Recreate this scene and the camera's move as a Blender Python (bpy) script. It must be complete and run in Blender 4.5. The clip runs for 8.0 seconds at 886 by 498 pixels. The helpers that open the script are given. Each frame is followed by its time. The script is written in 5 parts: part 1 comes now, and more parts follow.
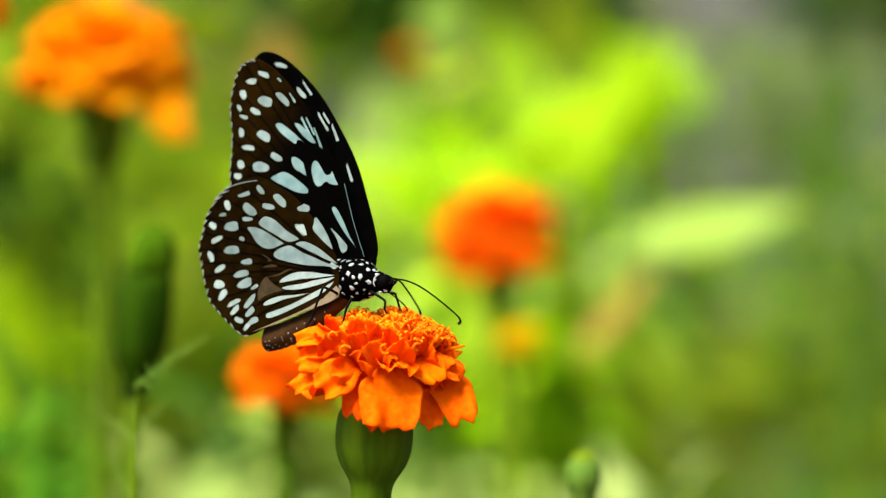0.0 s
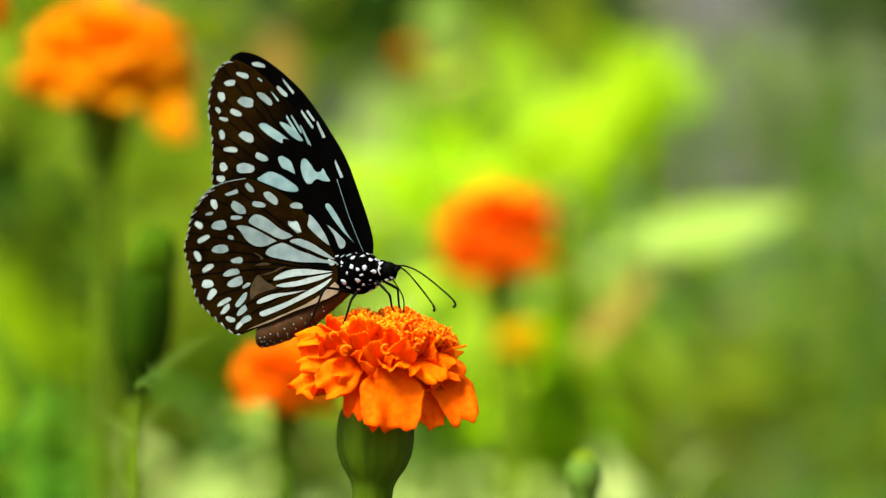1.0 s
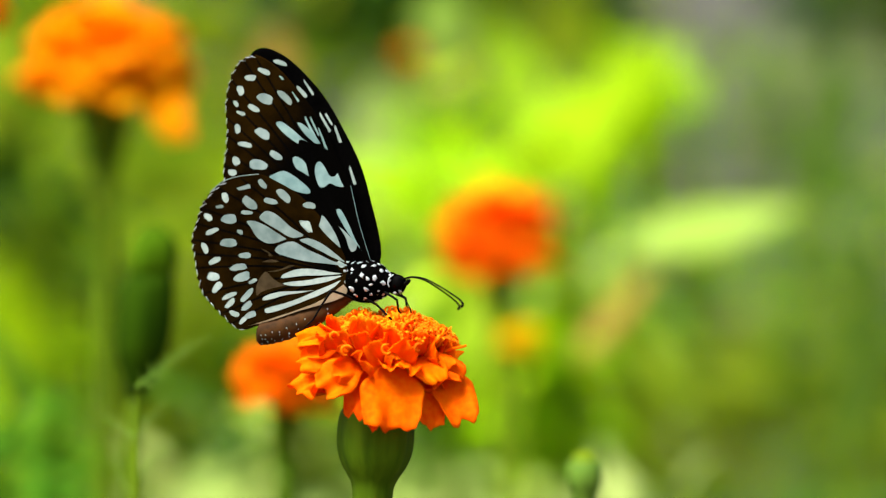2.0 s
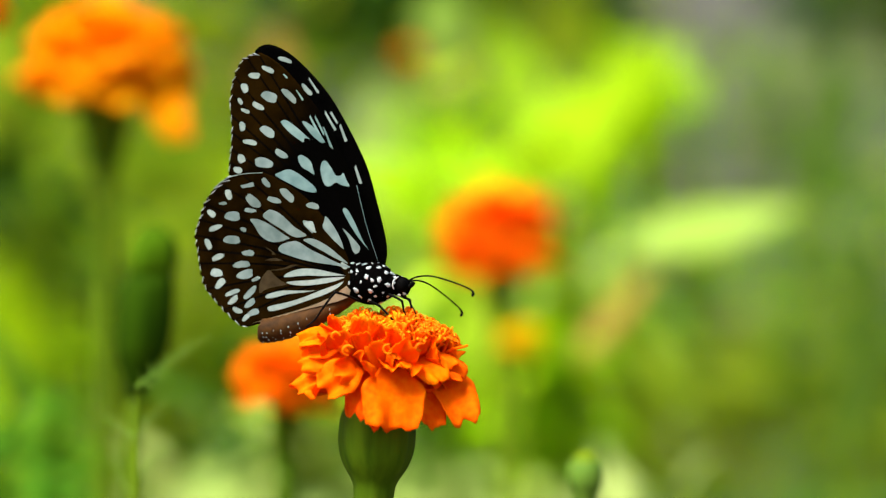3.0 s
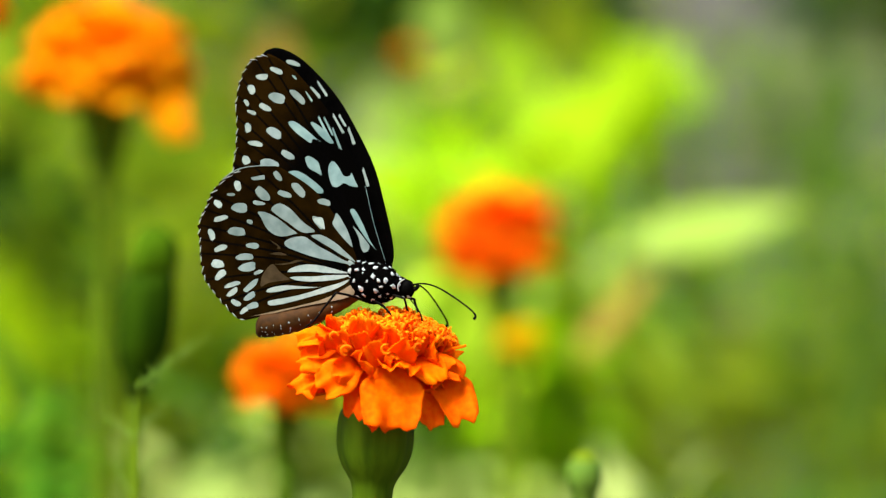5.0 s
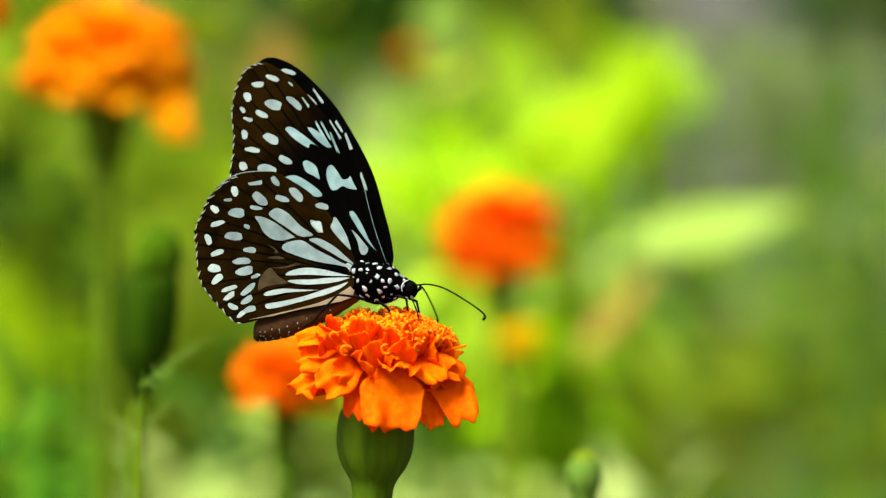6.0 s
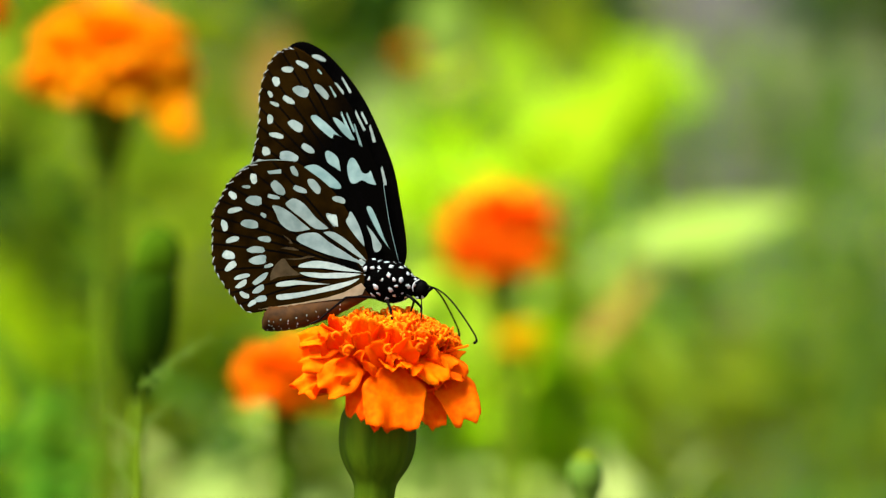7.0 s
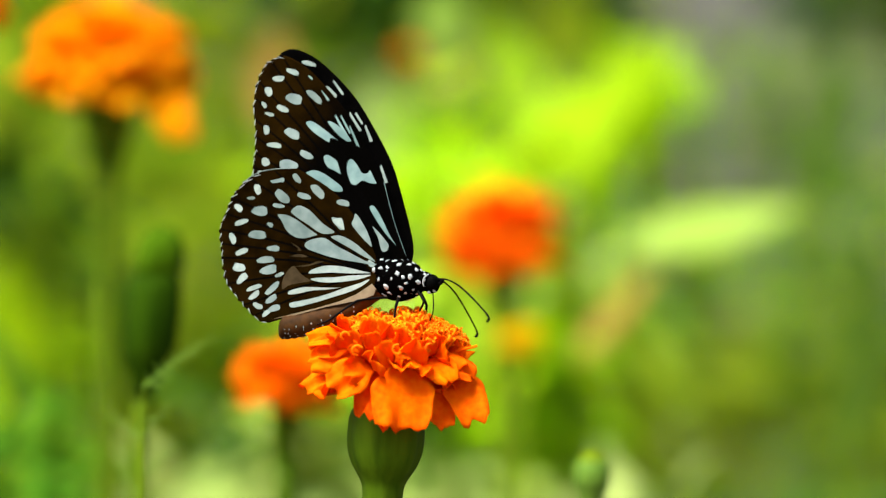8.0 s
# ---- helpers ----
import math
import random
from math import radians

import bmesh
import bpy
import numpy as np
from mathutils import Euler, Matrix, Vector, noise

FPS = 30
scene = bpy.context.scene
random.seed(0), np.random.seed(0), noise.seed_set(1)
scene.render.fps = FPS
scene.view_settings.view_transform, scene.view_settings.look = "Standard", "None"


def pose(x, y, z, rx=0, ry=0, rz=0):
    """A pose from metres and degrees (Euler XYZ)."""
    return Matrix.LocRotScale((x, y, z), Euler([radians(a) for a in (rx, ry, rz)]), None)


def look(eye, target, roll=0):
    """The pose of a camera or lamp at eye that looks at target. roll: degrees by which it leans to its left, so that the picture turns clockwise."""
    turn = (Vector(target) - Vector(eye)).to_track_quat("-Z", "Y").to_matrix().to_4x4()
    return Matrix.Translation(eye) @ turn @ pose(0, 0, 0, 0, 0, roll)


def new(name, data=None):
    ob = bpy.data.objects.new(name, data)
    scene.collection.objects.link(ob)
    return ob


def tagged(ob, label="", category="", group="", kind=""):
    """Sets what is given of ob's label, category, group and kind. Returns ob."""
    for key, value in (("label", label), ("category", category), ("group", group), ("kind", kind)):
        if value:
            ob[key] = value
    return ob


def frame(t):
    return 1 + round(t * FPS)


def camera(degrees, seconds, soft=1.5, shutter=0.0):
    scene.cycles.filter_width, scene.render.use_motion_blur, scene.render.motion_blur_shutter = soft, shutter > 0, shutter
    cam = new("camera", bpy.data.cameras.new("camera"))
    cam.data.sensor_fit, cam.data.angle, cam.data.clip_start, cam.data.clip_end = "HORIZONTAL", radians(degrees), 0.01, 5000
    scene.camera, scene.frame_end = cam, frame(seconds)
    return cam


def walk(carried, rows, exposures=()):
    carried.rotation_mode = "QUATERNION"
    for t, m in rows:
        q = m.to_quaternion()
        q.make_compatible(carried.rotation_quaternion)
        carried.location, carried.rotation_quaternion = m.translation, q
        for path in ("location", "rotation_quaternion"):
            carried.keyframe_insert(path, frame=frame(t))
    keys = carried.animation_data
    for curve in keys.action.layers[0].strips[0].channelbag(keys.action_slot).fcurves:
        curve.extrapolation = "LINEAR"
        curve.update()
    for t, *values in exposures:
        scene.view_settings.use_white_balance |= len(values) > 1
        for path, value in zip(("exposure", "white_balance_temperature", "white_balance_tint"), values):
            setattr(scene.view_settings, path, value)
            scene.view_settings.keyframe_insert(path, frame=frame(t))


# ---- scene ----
# A still camera on a stand, level, a long lens wide open on the flower head.
CAM_Z = 0.60
FOCUS = 0.92
cam = camera(12.0, 8.0, 1.3)
cam.data.dof.use_dof = True
cam.data.dof.focus_distance = FOCUS - 0.003
cam.data.dof.aperture_fstop = 7.2
still = look((0, 0, CAM_Z), (0, 1, CAM_Z))
walk(cam, [(0.0, still), (8.0, still)])

# ---- light: hazy daylight, sun high on the left ----
SUN_EL, SUN_AZ = 60.0, -135.0      # elevation, and degrees from straight ahead towards the right
world = bpy.data.worlds.new("sky")
scene.world = world
world.use_nodes = True
wn = world.node_tree
sky = wn.nodes.new("ShaderNodeTexSky")
sky.sky_type = "NISHITA"
sky.sun_disc = False
sky.sun_elevation = radians(SUN_EL)
sky.sun_rotation = radians(SUN_AZ)
sky.air_density, sky.dust_density, sky.ozone_density = 1.0, 5.0, 0.6
wn.links.new(sky.outputs[0], wn.nodes["Background"].inputs[0])
wn.nodes["Background"].inputs[1].default_value = 0.11

sun = new("sun", bpy.data.lights.new("sun", "SUN"))
sun.data.energy = 4.2
sun.data.angle = radians(26)
sun.data.color = (1.0, 0.965, 0.86)
az, el = radians(SUN_AZ), radians(SUN_EL)
sun_from = Vector((math.sin(az) * math.cos(el), math.cos(az) * math.cos(el), math.sin(el)))
sun.matrix_world = look(sun_from * 20, (0, 0, 0))
scene.view_settings.exposure = 1.07


# ---- materials ----
def material(name, low, high, rough=0.6, scale=200.0, detail=5.0, bump=0.2, glow_through=0.0, through_tint=None,
             per="", spread=0.0, metal=0.0, sheen=0.0, stretch=(1, 1, 1), spec=0.5):
    """A noisy two-tone surface; glow_through lets light pass as a leaf or petal does; per: 'object' or 'island' varies it."""
    m = bpy.data.materials.new(name)
    m.use_nodes = True
    t = m.node_tree
    n, l = t.nodes, t.links
    bsdf, out = n["Principled BSDF"], n["Material Output"]
    co = n.new("ShaderNodeTexCoord")
    mp = n.new("ShaderNodeMapping")
    mp.inputs["Scale"].default_value = stretch
    l.new(co.outputs["Object"], mp.inputs[0])
    fine, broad = n.new("ShaderNodeTexNoise"), n.new("ShaderNodeTexNoise")
    fine.inputs["Scale"].default_value, fine.inputs["Detail"].default_value = scale, detail
    broad.inputs["Scale"].default_value, broad.inputs["Detail"].default_value = scale / 7, 2
    l.new(mp.outputs[0], fine.inputs[0])
    l.new(mp.outputs[0], broad.inputs[0])
    add = n.new("ShaderNodeMath")
    add.operation = "ADD"
    l.new(fine.outputs[0], add.inputs[0])
    l.new(broad.outputs[0], add.inputs[1])
    ramp = n.new("ShaderNodeMapRange")
    ramp.inputs[1].default_value, ramp.inputs[2].default_value = 0.65, 1.35
    l.new(add.outputs[0], ramp.inputs[0])
    mix = n.new("ShaderNodeMix")
    mix.data_type = "RGBA"
    mix.inputs[6].default_value, mix.inputs[7].default_value = (*low, 1), (*high, 1)
    l.new(ramp.outputs[0], mix.inputs[0])
    colour = mix.outputs[2]
    if per:
        src = n.new("ShaderNodeObjectInfo") if per == "object" else n.new("ShaderNodeNewGeometry")
        rnd = src.outputs["Random"] if per == "object" else src.outputs["Random Per Island"]
        hsv = n.new("ShaderNodeHueSaturation")
        val = n.new("ShaderNodeMapRange")
        val.inputs[3].default_value, val.inputs[4].default_value = 1 - spread, 1 + spread
        hue = n.new("ShaderNodeMapRange")
        hue.inputs[3].default_value, hue.inputs[4].default_value = 0.5 - spread * 0.07, 0.5 + spread * 0.07
        l.new(rnd, val.inputs[0])
        l.new(rnd, hue.inputs[0])
        l.new(val.outputs[0], hsv.inputs["Value"])
        l.new(hue.outputs[0], hsv.inputs["Hue"])
        l.new(colour, hsv.inputs["Color"])
        colour = hsv.outputs[0]
    l.new(colour, bsdf.inputs["Base Color"])
    bsdf.inputs["Roughness"].default_value = rough
    bsdf.inputs["Metallic"].default_value = metal
    bsdf.inputs["Specular IOR Level"].default_value = spec
    bsdf.inputs["Sheen Weight"].default_value = sheen
    if bump:
        bp = n.new("ShaderNodeBump")
        bp.inputs["Strength"].default_value = bump
        bp.inputs["Distance"].default_value = 0.15 / scale
        l.new(fine.outputs[0], bp.inputs["Height"])
        l.new(bp.outputs[0], bsdf.inputs["Normal"])
    if glow_through:
        tr = n.new("ShaderNodeBsdfTranslucent")
        if through_tint:
            tint = n.new("ShaderNodeMix")
            tint.data_type = "RGBA"
            tint.blend_type = "MULTIPLY"
            tint.inputs[0].default_value = 1.0
            l.new(colour, tint.inputs[6])
            tint.inputs[7].default_value = (*through_tint, 1)
            l.new(tint.outputs[2], tr.inputs[0])
        else:
            l.new(colour, tr.inputs[0])
        ms = n.new("ShaderNodeMixShader")
        ms.inputs[0].default_value = glow_through
        l.new(bsdf.outputs[0], ms.inputs[1])
        l.new(tr.outputs[0], ms.inputs[2])
        l.new(ms.outputs[0], out.inputs[0])
    return m


def zoned(m, dark, along, start, end):
    """Blend the surface's colour towards a second pigment along a direction of the thing's own space (metres)."""
    t = m.node_tree
    n, l = t.nodes, t.links
    bsdf = n["Principled BSDF"]
    old = bsdf.inputs["Base Color"].links[0].from_socket
    co = n.new("ShaderNodeTexCoord")
    dot = n.new("ShaderNodeVectorMath")
    dot.operation = "DOT_PRODUCT"
    dot.inputs[1].default_value = along
    l.new(co.outputs["Object"], dot.inputs[0])
    rng = n.new("ShaderNodeMapRange")
    rng.interpolation_type = "SMOOTHSTEP"
    rng.inputs[1].default_value, rng.inputs[2].default_value = start, end
    l.new(dot.outputs["Value"], rng.inputs[0])
    mix = n.new("ShaderNodeMix")
    mix.data_type = "RGBA"
    l.new(rng.outputs[0], mix.inputs[0])
    l.new(old, mix.inputs[6])
    mix.inputs[7].default_value = (*dark, 1)
    l.new(mix.outputs[2], bsdf.inputs["Base Color"])
    return m


M_PETAL = material("orange_petal", (0.91, 0.090, 0.0003), (0.98, 0.228, 0.0006), 0.7, 700, 5, 0.35, 0.38, None, "object", 0.10, spec=0.02)
M_FLORET = material("disc_floret", (0.95, 0.15, 0.0006), (0.98, 0.30, 0.001), 0.7, 1500, 3, 0.2, 0.3, None, "object", 0.10, spec=0.08)
M_PETAL_FAR = material("marigold_petal", (0.95, 0.23, 0.0003), (0.99, 0.41, 0.0006), 0.7, 500, 3, 0.2, 0.66, None, "object", 0.12, spec=0.06)
M_PETAL_WARM = material("warm_orange_petal", (0.96, 0.20, 0.0003), (0.98, 0.29, 0.0006), 0.7, 500, 3, 0.2, 0.66, None, "object", 0.12, spec=0.06)
# yellower and lighter, so the sunshine on this marigold is part of its colour
M_PETAL_SUN = material("sun_toned_marigold_petal", (0.98, 0.36, 0.0002), (0.99, 0.60, 0.0004), 0.7, 120, 3, 0.2, 0.66, None, "object", 0.10, spec=0.06)
M_PETAL_YELLOW = material("yellow_petal", (0.90, 0.56, 0.001), (0.97, 0.74, 0.002), 0.7, 500, 3, 0.2, 0.35, None, "object", 0.12, spec=0.06)
M_CALYX = material("calyx_green", (0.010, 0.040, 0.0006), (0.092, 0.170, 0.005), 0.7, 300, 5, 0.3, stretch=(1, 1, 0.12), spec=0.04)
M_STEM = material("stem_green", (0.072, 0.135, 0.004), (0.125, 0.205, 0.008), 0.7, 400, 5, 0.3, stretch=(1, 1, 0.2), spec=0.03)
M_BUD = material("bud_green", (0.009, 0.030, 0.0005), (0.030, 0.070, 0.001), 0.8, 400, 5, 0.3, stretch=(1, 1, 0.2), spec=0.02)
M_BUD_TIP = material("bud_tip_green", (0.028, 0.072, 0.001), (0.058, 0.124, 0.002), 0.8, 400, 5, 0.3, stretch=(1, 1, 0.2), spec=0.02)
M_BUD_LIGHT = material("young_bud_green", (0.06, 0.14, 0.010), (0.12, 0.22, 0.020), 0.7, 400, 5, 0.3, stretch=(1, 1, 0.2), spec=0.15)
M_MEMBRANE = material("wing_membrane", (0.0012, 0.0006, 0.0002), (0.0135, 0.0069, 0.0010), 0.9, 260, 6, 0.25, spec=0.0)
M_FORE = material("forewing_membrane", (0.0012, 0.0006, 0.0002), (0.0135, 0.0069, 0.0010), 0.9, 260, 6, 0.25, spec=0.0)
zoned(M_FORE, (0.0009, 0.0008, 0.0007), (0.80, 0.0, -0.60), -0.038, -0.026)
M_BLACK = material("black_scales", (0.0005, 0.0005, 0.0005), (0.0016, 0.0014, 0.0014), 0.9, 1500, 4, 0.3, spec=0.0)
M_SPOT = material("pale_scales", (0.112, 0.170, 0.168), (0.29, 0.375, 0.36), 0.7, 300, 4, 0.15, 0.2, None, "object", 0.14, spec=0.1)
M_AQUA = material("aqua_scales", (0.10, 0.200, 0.205), (0.275, 0.41, 0.40), 0.6, 350, 4, 0.15, 0.2, None, "object", 0.10, spec=0.1)
M_PALE = material("bright_scales", (0.205, 0.280, 0.268), (0.375, 0.46, 0.432), 0.7, 900, 4, 0.15, 0.15, None, "object", 0.10, spec=0.1)
M_DIM = material("dusky_scales", (0.015, 0.010, 0.004), (0.066, 0.048, 0.023), 0.8, 400, 4, 0.2, 0.1, None, "object", 0.1, spec=0.05)
M_WHITE = material("white_scales", (0.29, 0.34, 0.355), (0.42, 0.47, 0.485), 0.8, 1500, 3, 0.2, spec=0.1)
M_ABDOMEN = material("abdomen_brown", (0.008, 0.0034, 0.0006), (0.074, 0.030, 0.005), 0.7, 420, 5, 0.4, spec=0.1)
M_TAN = material("tan_membrane", (0.15, 0.112, 0.066), (0.29, 0.228, 0.145), 0.7, 500, 4, 0.2, 0.2, spec=0.1)
M_EYE = material("eye_black", (0.0006, 0.0006, 0.0006), (0.002, 0.002, 0.002), 0.6, 3000, 2, 0.1, spec=0.015)
M_LEG = material("leg_black", (0.001, 0.001, 0.001), (0.003, 0.003, 0.003), 0.7, 3000, 3, 0.3, spec=0.06)

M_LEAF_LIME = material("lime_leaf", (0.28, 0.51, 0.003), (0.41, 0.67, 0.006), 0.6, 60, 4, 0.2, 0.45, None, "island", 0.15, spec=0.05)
# lightest yellow-green: full sun on the leaves is put into the base colour
M_LEAF_GLOW = material("sun_toned_leaf", (0.41, 0.61, 0.02), (0.59, 0.79, 0.05), 0.6, 60, 4, 0.2, 0.45, None, "island", 0.12, spec=0.05)
M_LEAF_PALE = material("pale_leaf", (0.27, 0.46, 0.055), (0.38, 0.58, 0.10), 0.6, 60, 4, 0.2, 0.4, None, "island", 0.15, spec=0.08)
M_LEAF_MID = material("mid_leaf", (0.11, 0.21, 0.003), (0.21, 0.33, 0.006), 0.6, 60, 4, 0.2, 0.45, None, "island", 0.3, spec=0.05)
# lighter, yellower than the mid leaf, with some sunlight put into the tone
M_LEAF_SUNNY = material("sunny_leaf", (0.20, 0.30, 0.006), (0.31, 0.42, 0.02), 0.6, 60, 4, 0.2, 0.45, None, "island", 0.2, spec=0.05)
M_LEAF_FRESH = material("fresh_leaf", (0.065, 0.17, 0.010), (0.14, 0.27, 0.03), 0.6, 60, 4, 0.2, 0.40, None, "island", 0.3, spec=0.05)
M_LEAF_GREY = material("greyish_leaf", (0.13, 0.19, 0.055), (0.23, 0.30, 0.11), 0.7, 60, 4, 0.2, 0.40, None, "island", 0.3, spec=0.05)
M_LEAF_OLIVE = material("olive_leaf", (0.12, 0.18, 0.003), (0.20, 0.27, 0.006), 0.6, 60, 4, 0.2, 0.40, None, "island", 0.3, spec=0.05)
# dark green; in the shady clumps this colour stands in for the shade
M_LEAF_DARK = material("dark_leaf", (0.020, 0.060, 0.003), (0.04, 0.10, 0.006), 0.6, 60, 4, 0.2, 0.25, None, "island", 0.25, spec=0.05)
M_LEAF_COOL = material("cool_leaf", (0.06, 0.19, 0.006), (0.12, 0.30, 0.018), 0.7, 60, 4, 0.2, 0.40, None, "island", 0.2, spec=0.03)
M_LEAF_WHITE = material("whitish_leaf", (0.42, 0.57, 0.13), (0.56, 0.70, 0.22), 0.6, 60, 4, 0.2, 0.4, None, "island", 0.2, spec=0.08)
M_LEAF_DRY = material("dry_leaf", (0.35, 0.22, 0.04), (0.50, 0.33, 0.07), 0.7, 60, 4, 0.2, 0.25, None, "island", 0.2, spec=0.05)
M_FERN = material("feathery_leaf", (0.14, 0.27, 0.02), (0.27, 0.42, 0.06), 0.6, 300, 4, 0.2, 0.35, None, "object", 0.15, spec=0.1)
M_SOIL = material("soil", (0.05, 0.035, 0.02), (0.11, 0.08, 0.05), 0.9, 12, 8, 0.6, spec=0.1)
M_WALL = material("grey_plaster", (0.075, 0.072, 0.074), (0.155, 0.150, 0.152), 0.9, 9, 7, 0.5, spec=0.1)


# ---- building blocks ----
def put(name, bm, mats, parent=None, label="", smooth=True):
    """Link a bmesh as one mesh object, under a parent where one is given."""
    me = bpy.data.meshes.new(name)
    if smooth:
        for f in bm.faces:
            f.smooth = True
    bm.normal_update()
    bm.to_mesh(me)
    bm.free()
    for mt in mats if isinstance(mats, (list, tuple)) else [mats]:
        me.materials.append(mt)
    return link_mesh(name, me, parent, label)


def link_mesh(name, me, parent=None, label="", m=None):
    ob = new(name, me)
    if parent:
        ob.parent = parent
    if m is not None:
        ob.matrix_basis = m
    if label:
        tagged(ob, label)
    return ob


def base(name, place, label, category, group="", m=None):
    ob = new(name)
    ob.empty_display_size = 0.01
    ob.matrix_basis = m if m is not None else Matrix.Translation(place)
    return tagged(ob, label, category, group)


def spline(points, steps=8, closed=False):
    """Catmull-Rom through a handful of points."""
    pts = [Vector(p) for p in points]
    n = len(pts)
    out = []
    for i in range(n if closed else n - 1):
        if closed:
            a, b, c, d = (pts[(i + j - 1) % n] for j in range(4))
        else:
            a, b, c, d = pts[max(i - 1, 0)], pts[i], pts[i + 1], pts[min(i + 2, n - 1)]
        for s in range(steps):
            t = s / steps
            out.append(0.5 * (2 * b + (c - a) * t + (2 * a - 5 * b + 4 * c - d) * t * t + (3 * b - a - 3 * c + d) * t ** 3))
    if not closed:
        out.append(pts[-1])
    return out


def tube(bm, path, radii, sides=8, cap=True):
    """A round tube along a path; radii: one number or one for each point."""
    path = [Vector(p) for p in path]
    if not isinstance(radii, (list, tuple)):
        radii = [radii] * len(path)
    rings = []
    ref = Vector((0.13, 0.97, 0.21))
    for i, p in enumerate(path):
        d = (path[min(i + 1, len(path) - 1)] - path[max(i - 1, 0)]).normalized()
        u = d.cross(ref).normalized()
        v = d.cross(u)
        rings.append([bm.verts.new(p + radii[i] * (math.cos(a) * u + math.sin(a) * v))
                      for a in (2 * math.pi * k / sides for k in range(sides))])
    for r0, r1 in zip(rings, rings[1:]):
        for k in range(sides):
            bm.faces.new((r0[k], r0[(k + 1) % sides], r1[(k + 1) % sides], r1[k]))
    if cap:
        bm.faces.new(rings[0][::-1])
        bm.faces.new(rings[-1])
    return bm


def lathe(bm, profile, sides=24, rib=0, depth=0.0, centre=None):
    """Turn (radius, height) pairs about z, with optional ribs; centre(z) shifts the axis."""
    rings = []
    for r, z in profile:
        c = centre(z) if centre else Vector((0, 0, 0))
        ring = []
        for k in range(sides):
            a = 2 * math.pi * k / sides
            q = r * (1 + (depth * math.cos(rib * a) if rib else 0))
            ring.append(bm.verts.new((c[0] + q * math.cos(a), c[1] + q * math.sin(a), z)))
        rings.append(ring)
    for r0, r1 in zip(rings, rings[1:]):
        for k in range(sides):
            bm.faces.new((r0[k], r0[(k + 1) % sides], r1[(k + 1) % sides], r1[k]))
    bm.faces.new(rings[0][::-1])
    bm.faces.new(rings[-1])
    return bm


def blob(bm, m, rings=10, sides=14, wob=0.0):
    """An ellipsoid under the matrix m, slightly uneven."""
    made = bmesh.ops.create_uvsphere(bm, u_segments=sides, v_segments=rings, radius=1.0)["verts"]
    for v in made:
        k = 1 + wob * noise.noise(v.co * 1.6 + m.translation * 900)
        v.co = m @ (v.co * k)
    return bm


def smoothstep(a, b, x):
    x = min(max((x - a) / (b - a), 0), 1)
    return x * x * (3 - 2 * x)


# ---- petals and marigolds (millimetres in the builders, metres in the scene) ----
def petal_bm(length, width, bend, ruffle=0.6, cup=0.0, seed=0, nu=11, nv=9, claw=0.3, thick=0.16):
    """A ray petal from the origin along +x that bends down, with a frilled and notched end."""
    rng = random.Random(seed)
    ph = [rng.uniform(0, 6.28) for _ in range(6)]
    skew = rng.uniform(-0.12, 0.12)
    top = []
    for i in range(nu):
        u = i / (nu - 1)
        row = []
        for j in range(nv):
            v = 2 * j / (nv - 1) - 1
            end = 0.52 + 0.48 * math.sqrt(max(0.0, 1 - abs(v) ** 2.6)) - 0.09 * math.exp(-(v * 4 - math.sin(ph[0])) ** 2) + 0.05 * math.sin(6.5 * v + ph[0])
            s = u * end * length
            wide = width / 2 * (claw + (1 - claw) * smoothstep(0, 0.68, u)) * (1 - 0.10 * smoothstep(0.8, 1, u)) * (1 + 0.05 * math.sin(u * 8 + ph[5]))
            turn = radians(bend) * (1 + 0.15 * math.sin(v * 2 + ph[1]))
            ang = turn * u ** 1.3
            x = sum(math.cos(turn * (u * (q + 0.5) / 8) ** 1.3) for q in range(8)) * s / 8
            z = -sum(math.sin(turn * (u * (q + 0.5) / 8) ** 1.3) for q in range(8)) * s / 8
            y = v * wide + skew * s
            edge = max(u ** 2.4, u * abs(v) ** 1.8)
            rf = ruffle * edge * (0.9 * math.sin(v * 4.4 + ph[2] + u * 1.2) + 0.5 * math.sin(v * 8.3 + ph[3]) + 0.6 * abs(v) * math.sin(u * 10 + ph[4]))
            fold = cup * (v * v) * wide * smoothstep(0.1, 0.7, u) + 0.10 * math.sin(v * 16 + ph[4]) * u
            x += (rf + fold) * math.sin(ang)
            z += (rf + fold) * math.cos(ang)
            row.append(Vector((x, y, z)))
        top.append(row)
    bm = bmesh.new()
    a = [[bm.verts.new(p * 0.001) for p in r] for r in top]
    b = [[bm.verts.new((p + Vector((0, 0, -thick))) * 0.001) for p in r] for r in top]
    for i in range(nu - 1):
        for j in range(nv - 1):
            bm.faces.new((a[i][j], a[i + 1][j], a[i + 1][j + 1], a[i][j + 1]))
            bm.faces.new((b[i][j + 1], b[i + 1][j + 1], b[i + 1][j], b[i][j]))
    for i in range(nu - 1):
        bm.faces.new((a[i + 1][0], a[i][0], b[i][0], b[i + 1][0]))
        bm.faces.new((a[i][-1], a[i + 1][-1], b[i + 1][-1], b[i][-1]))
    for j in range(nv - 1):
        bm.faces.new((a[-1][j], b[-1][j], b[-1][j + 1], a[-1][j + 1]))
        bm.faces.new((a[0][j + 1], b[0][j + 1], b[0][j], a[0][j]))
    return bm


def mesh_of(name, bm, mat):
    me = bpy.data.meshes.new(name)
    for f in bm.faces:
        f.smooth = True
    bm.normal_update()
    bm.to_mesh(me)
    bm.free()
    me.materials.append(mat)
    return me


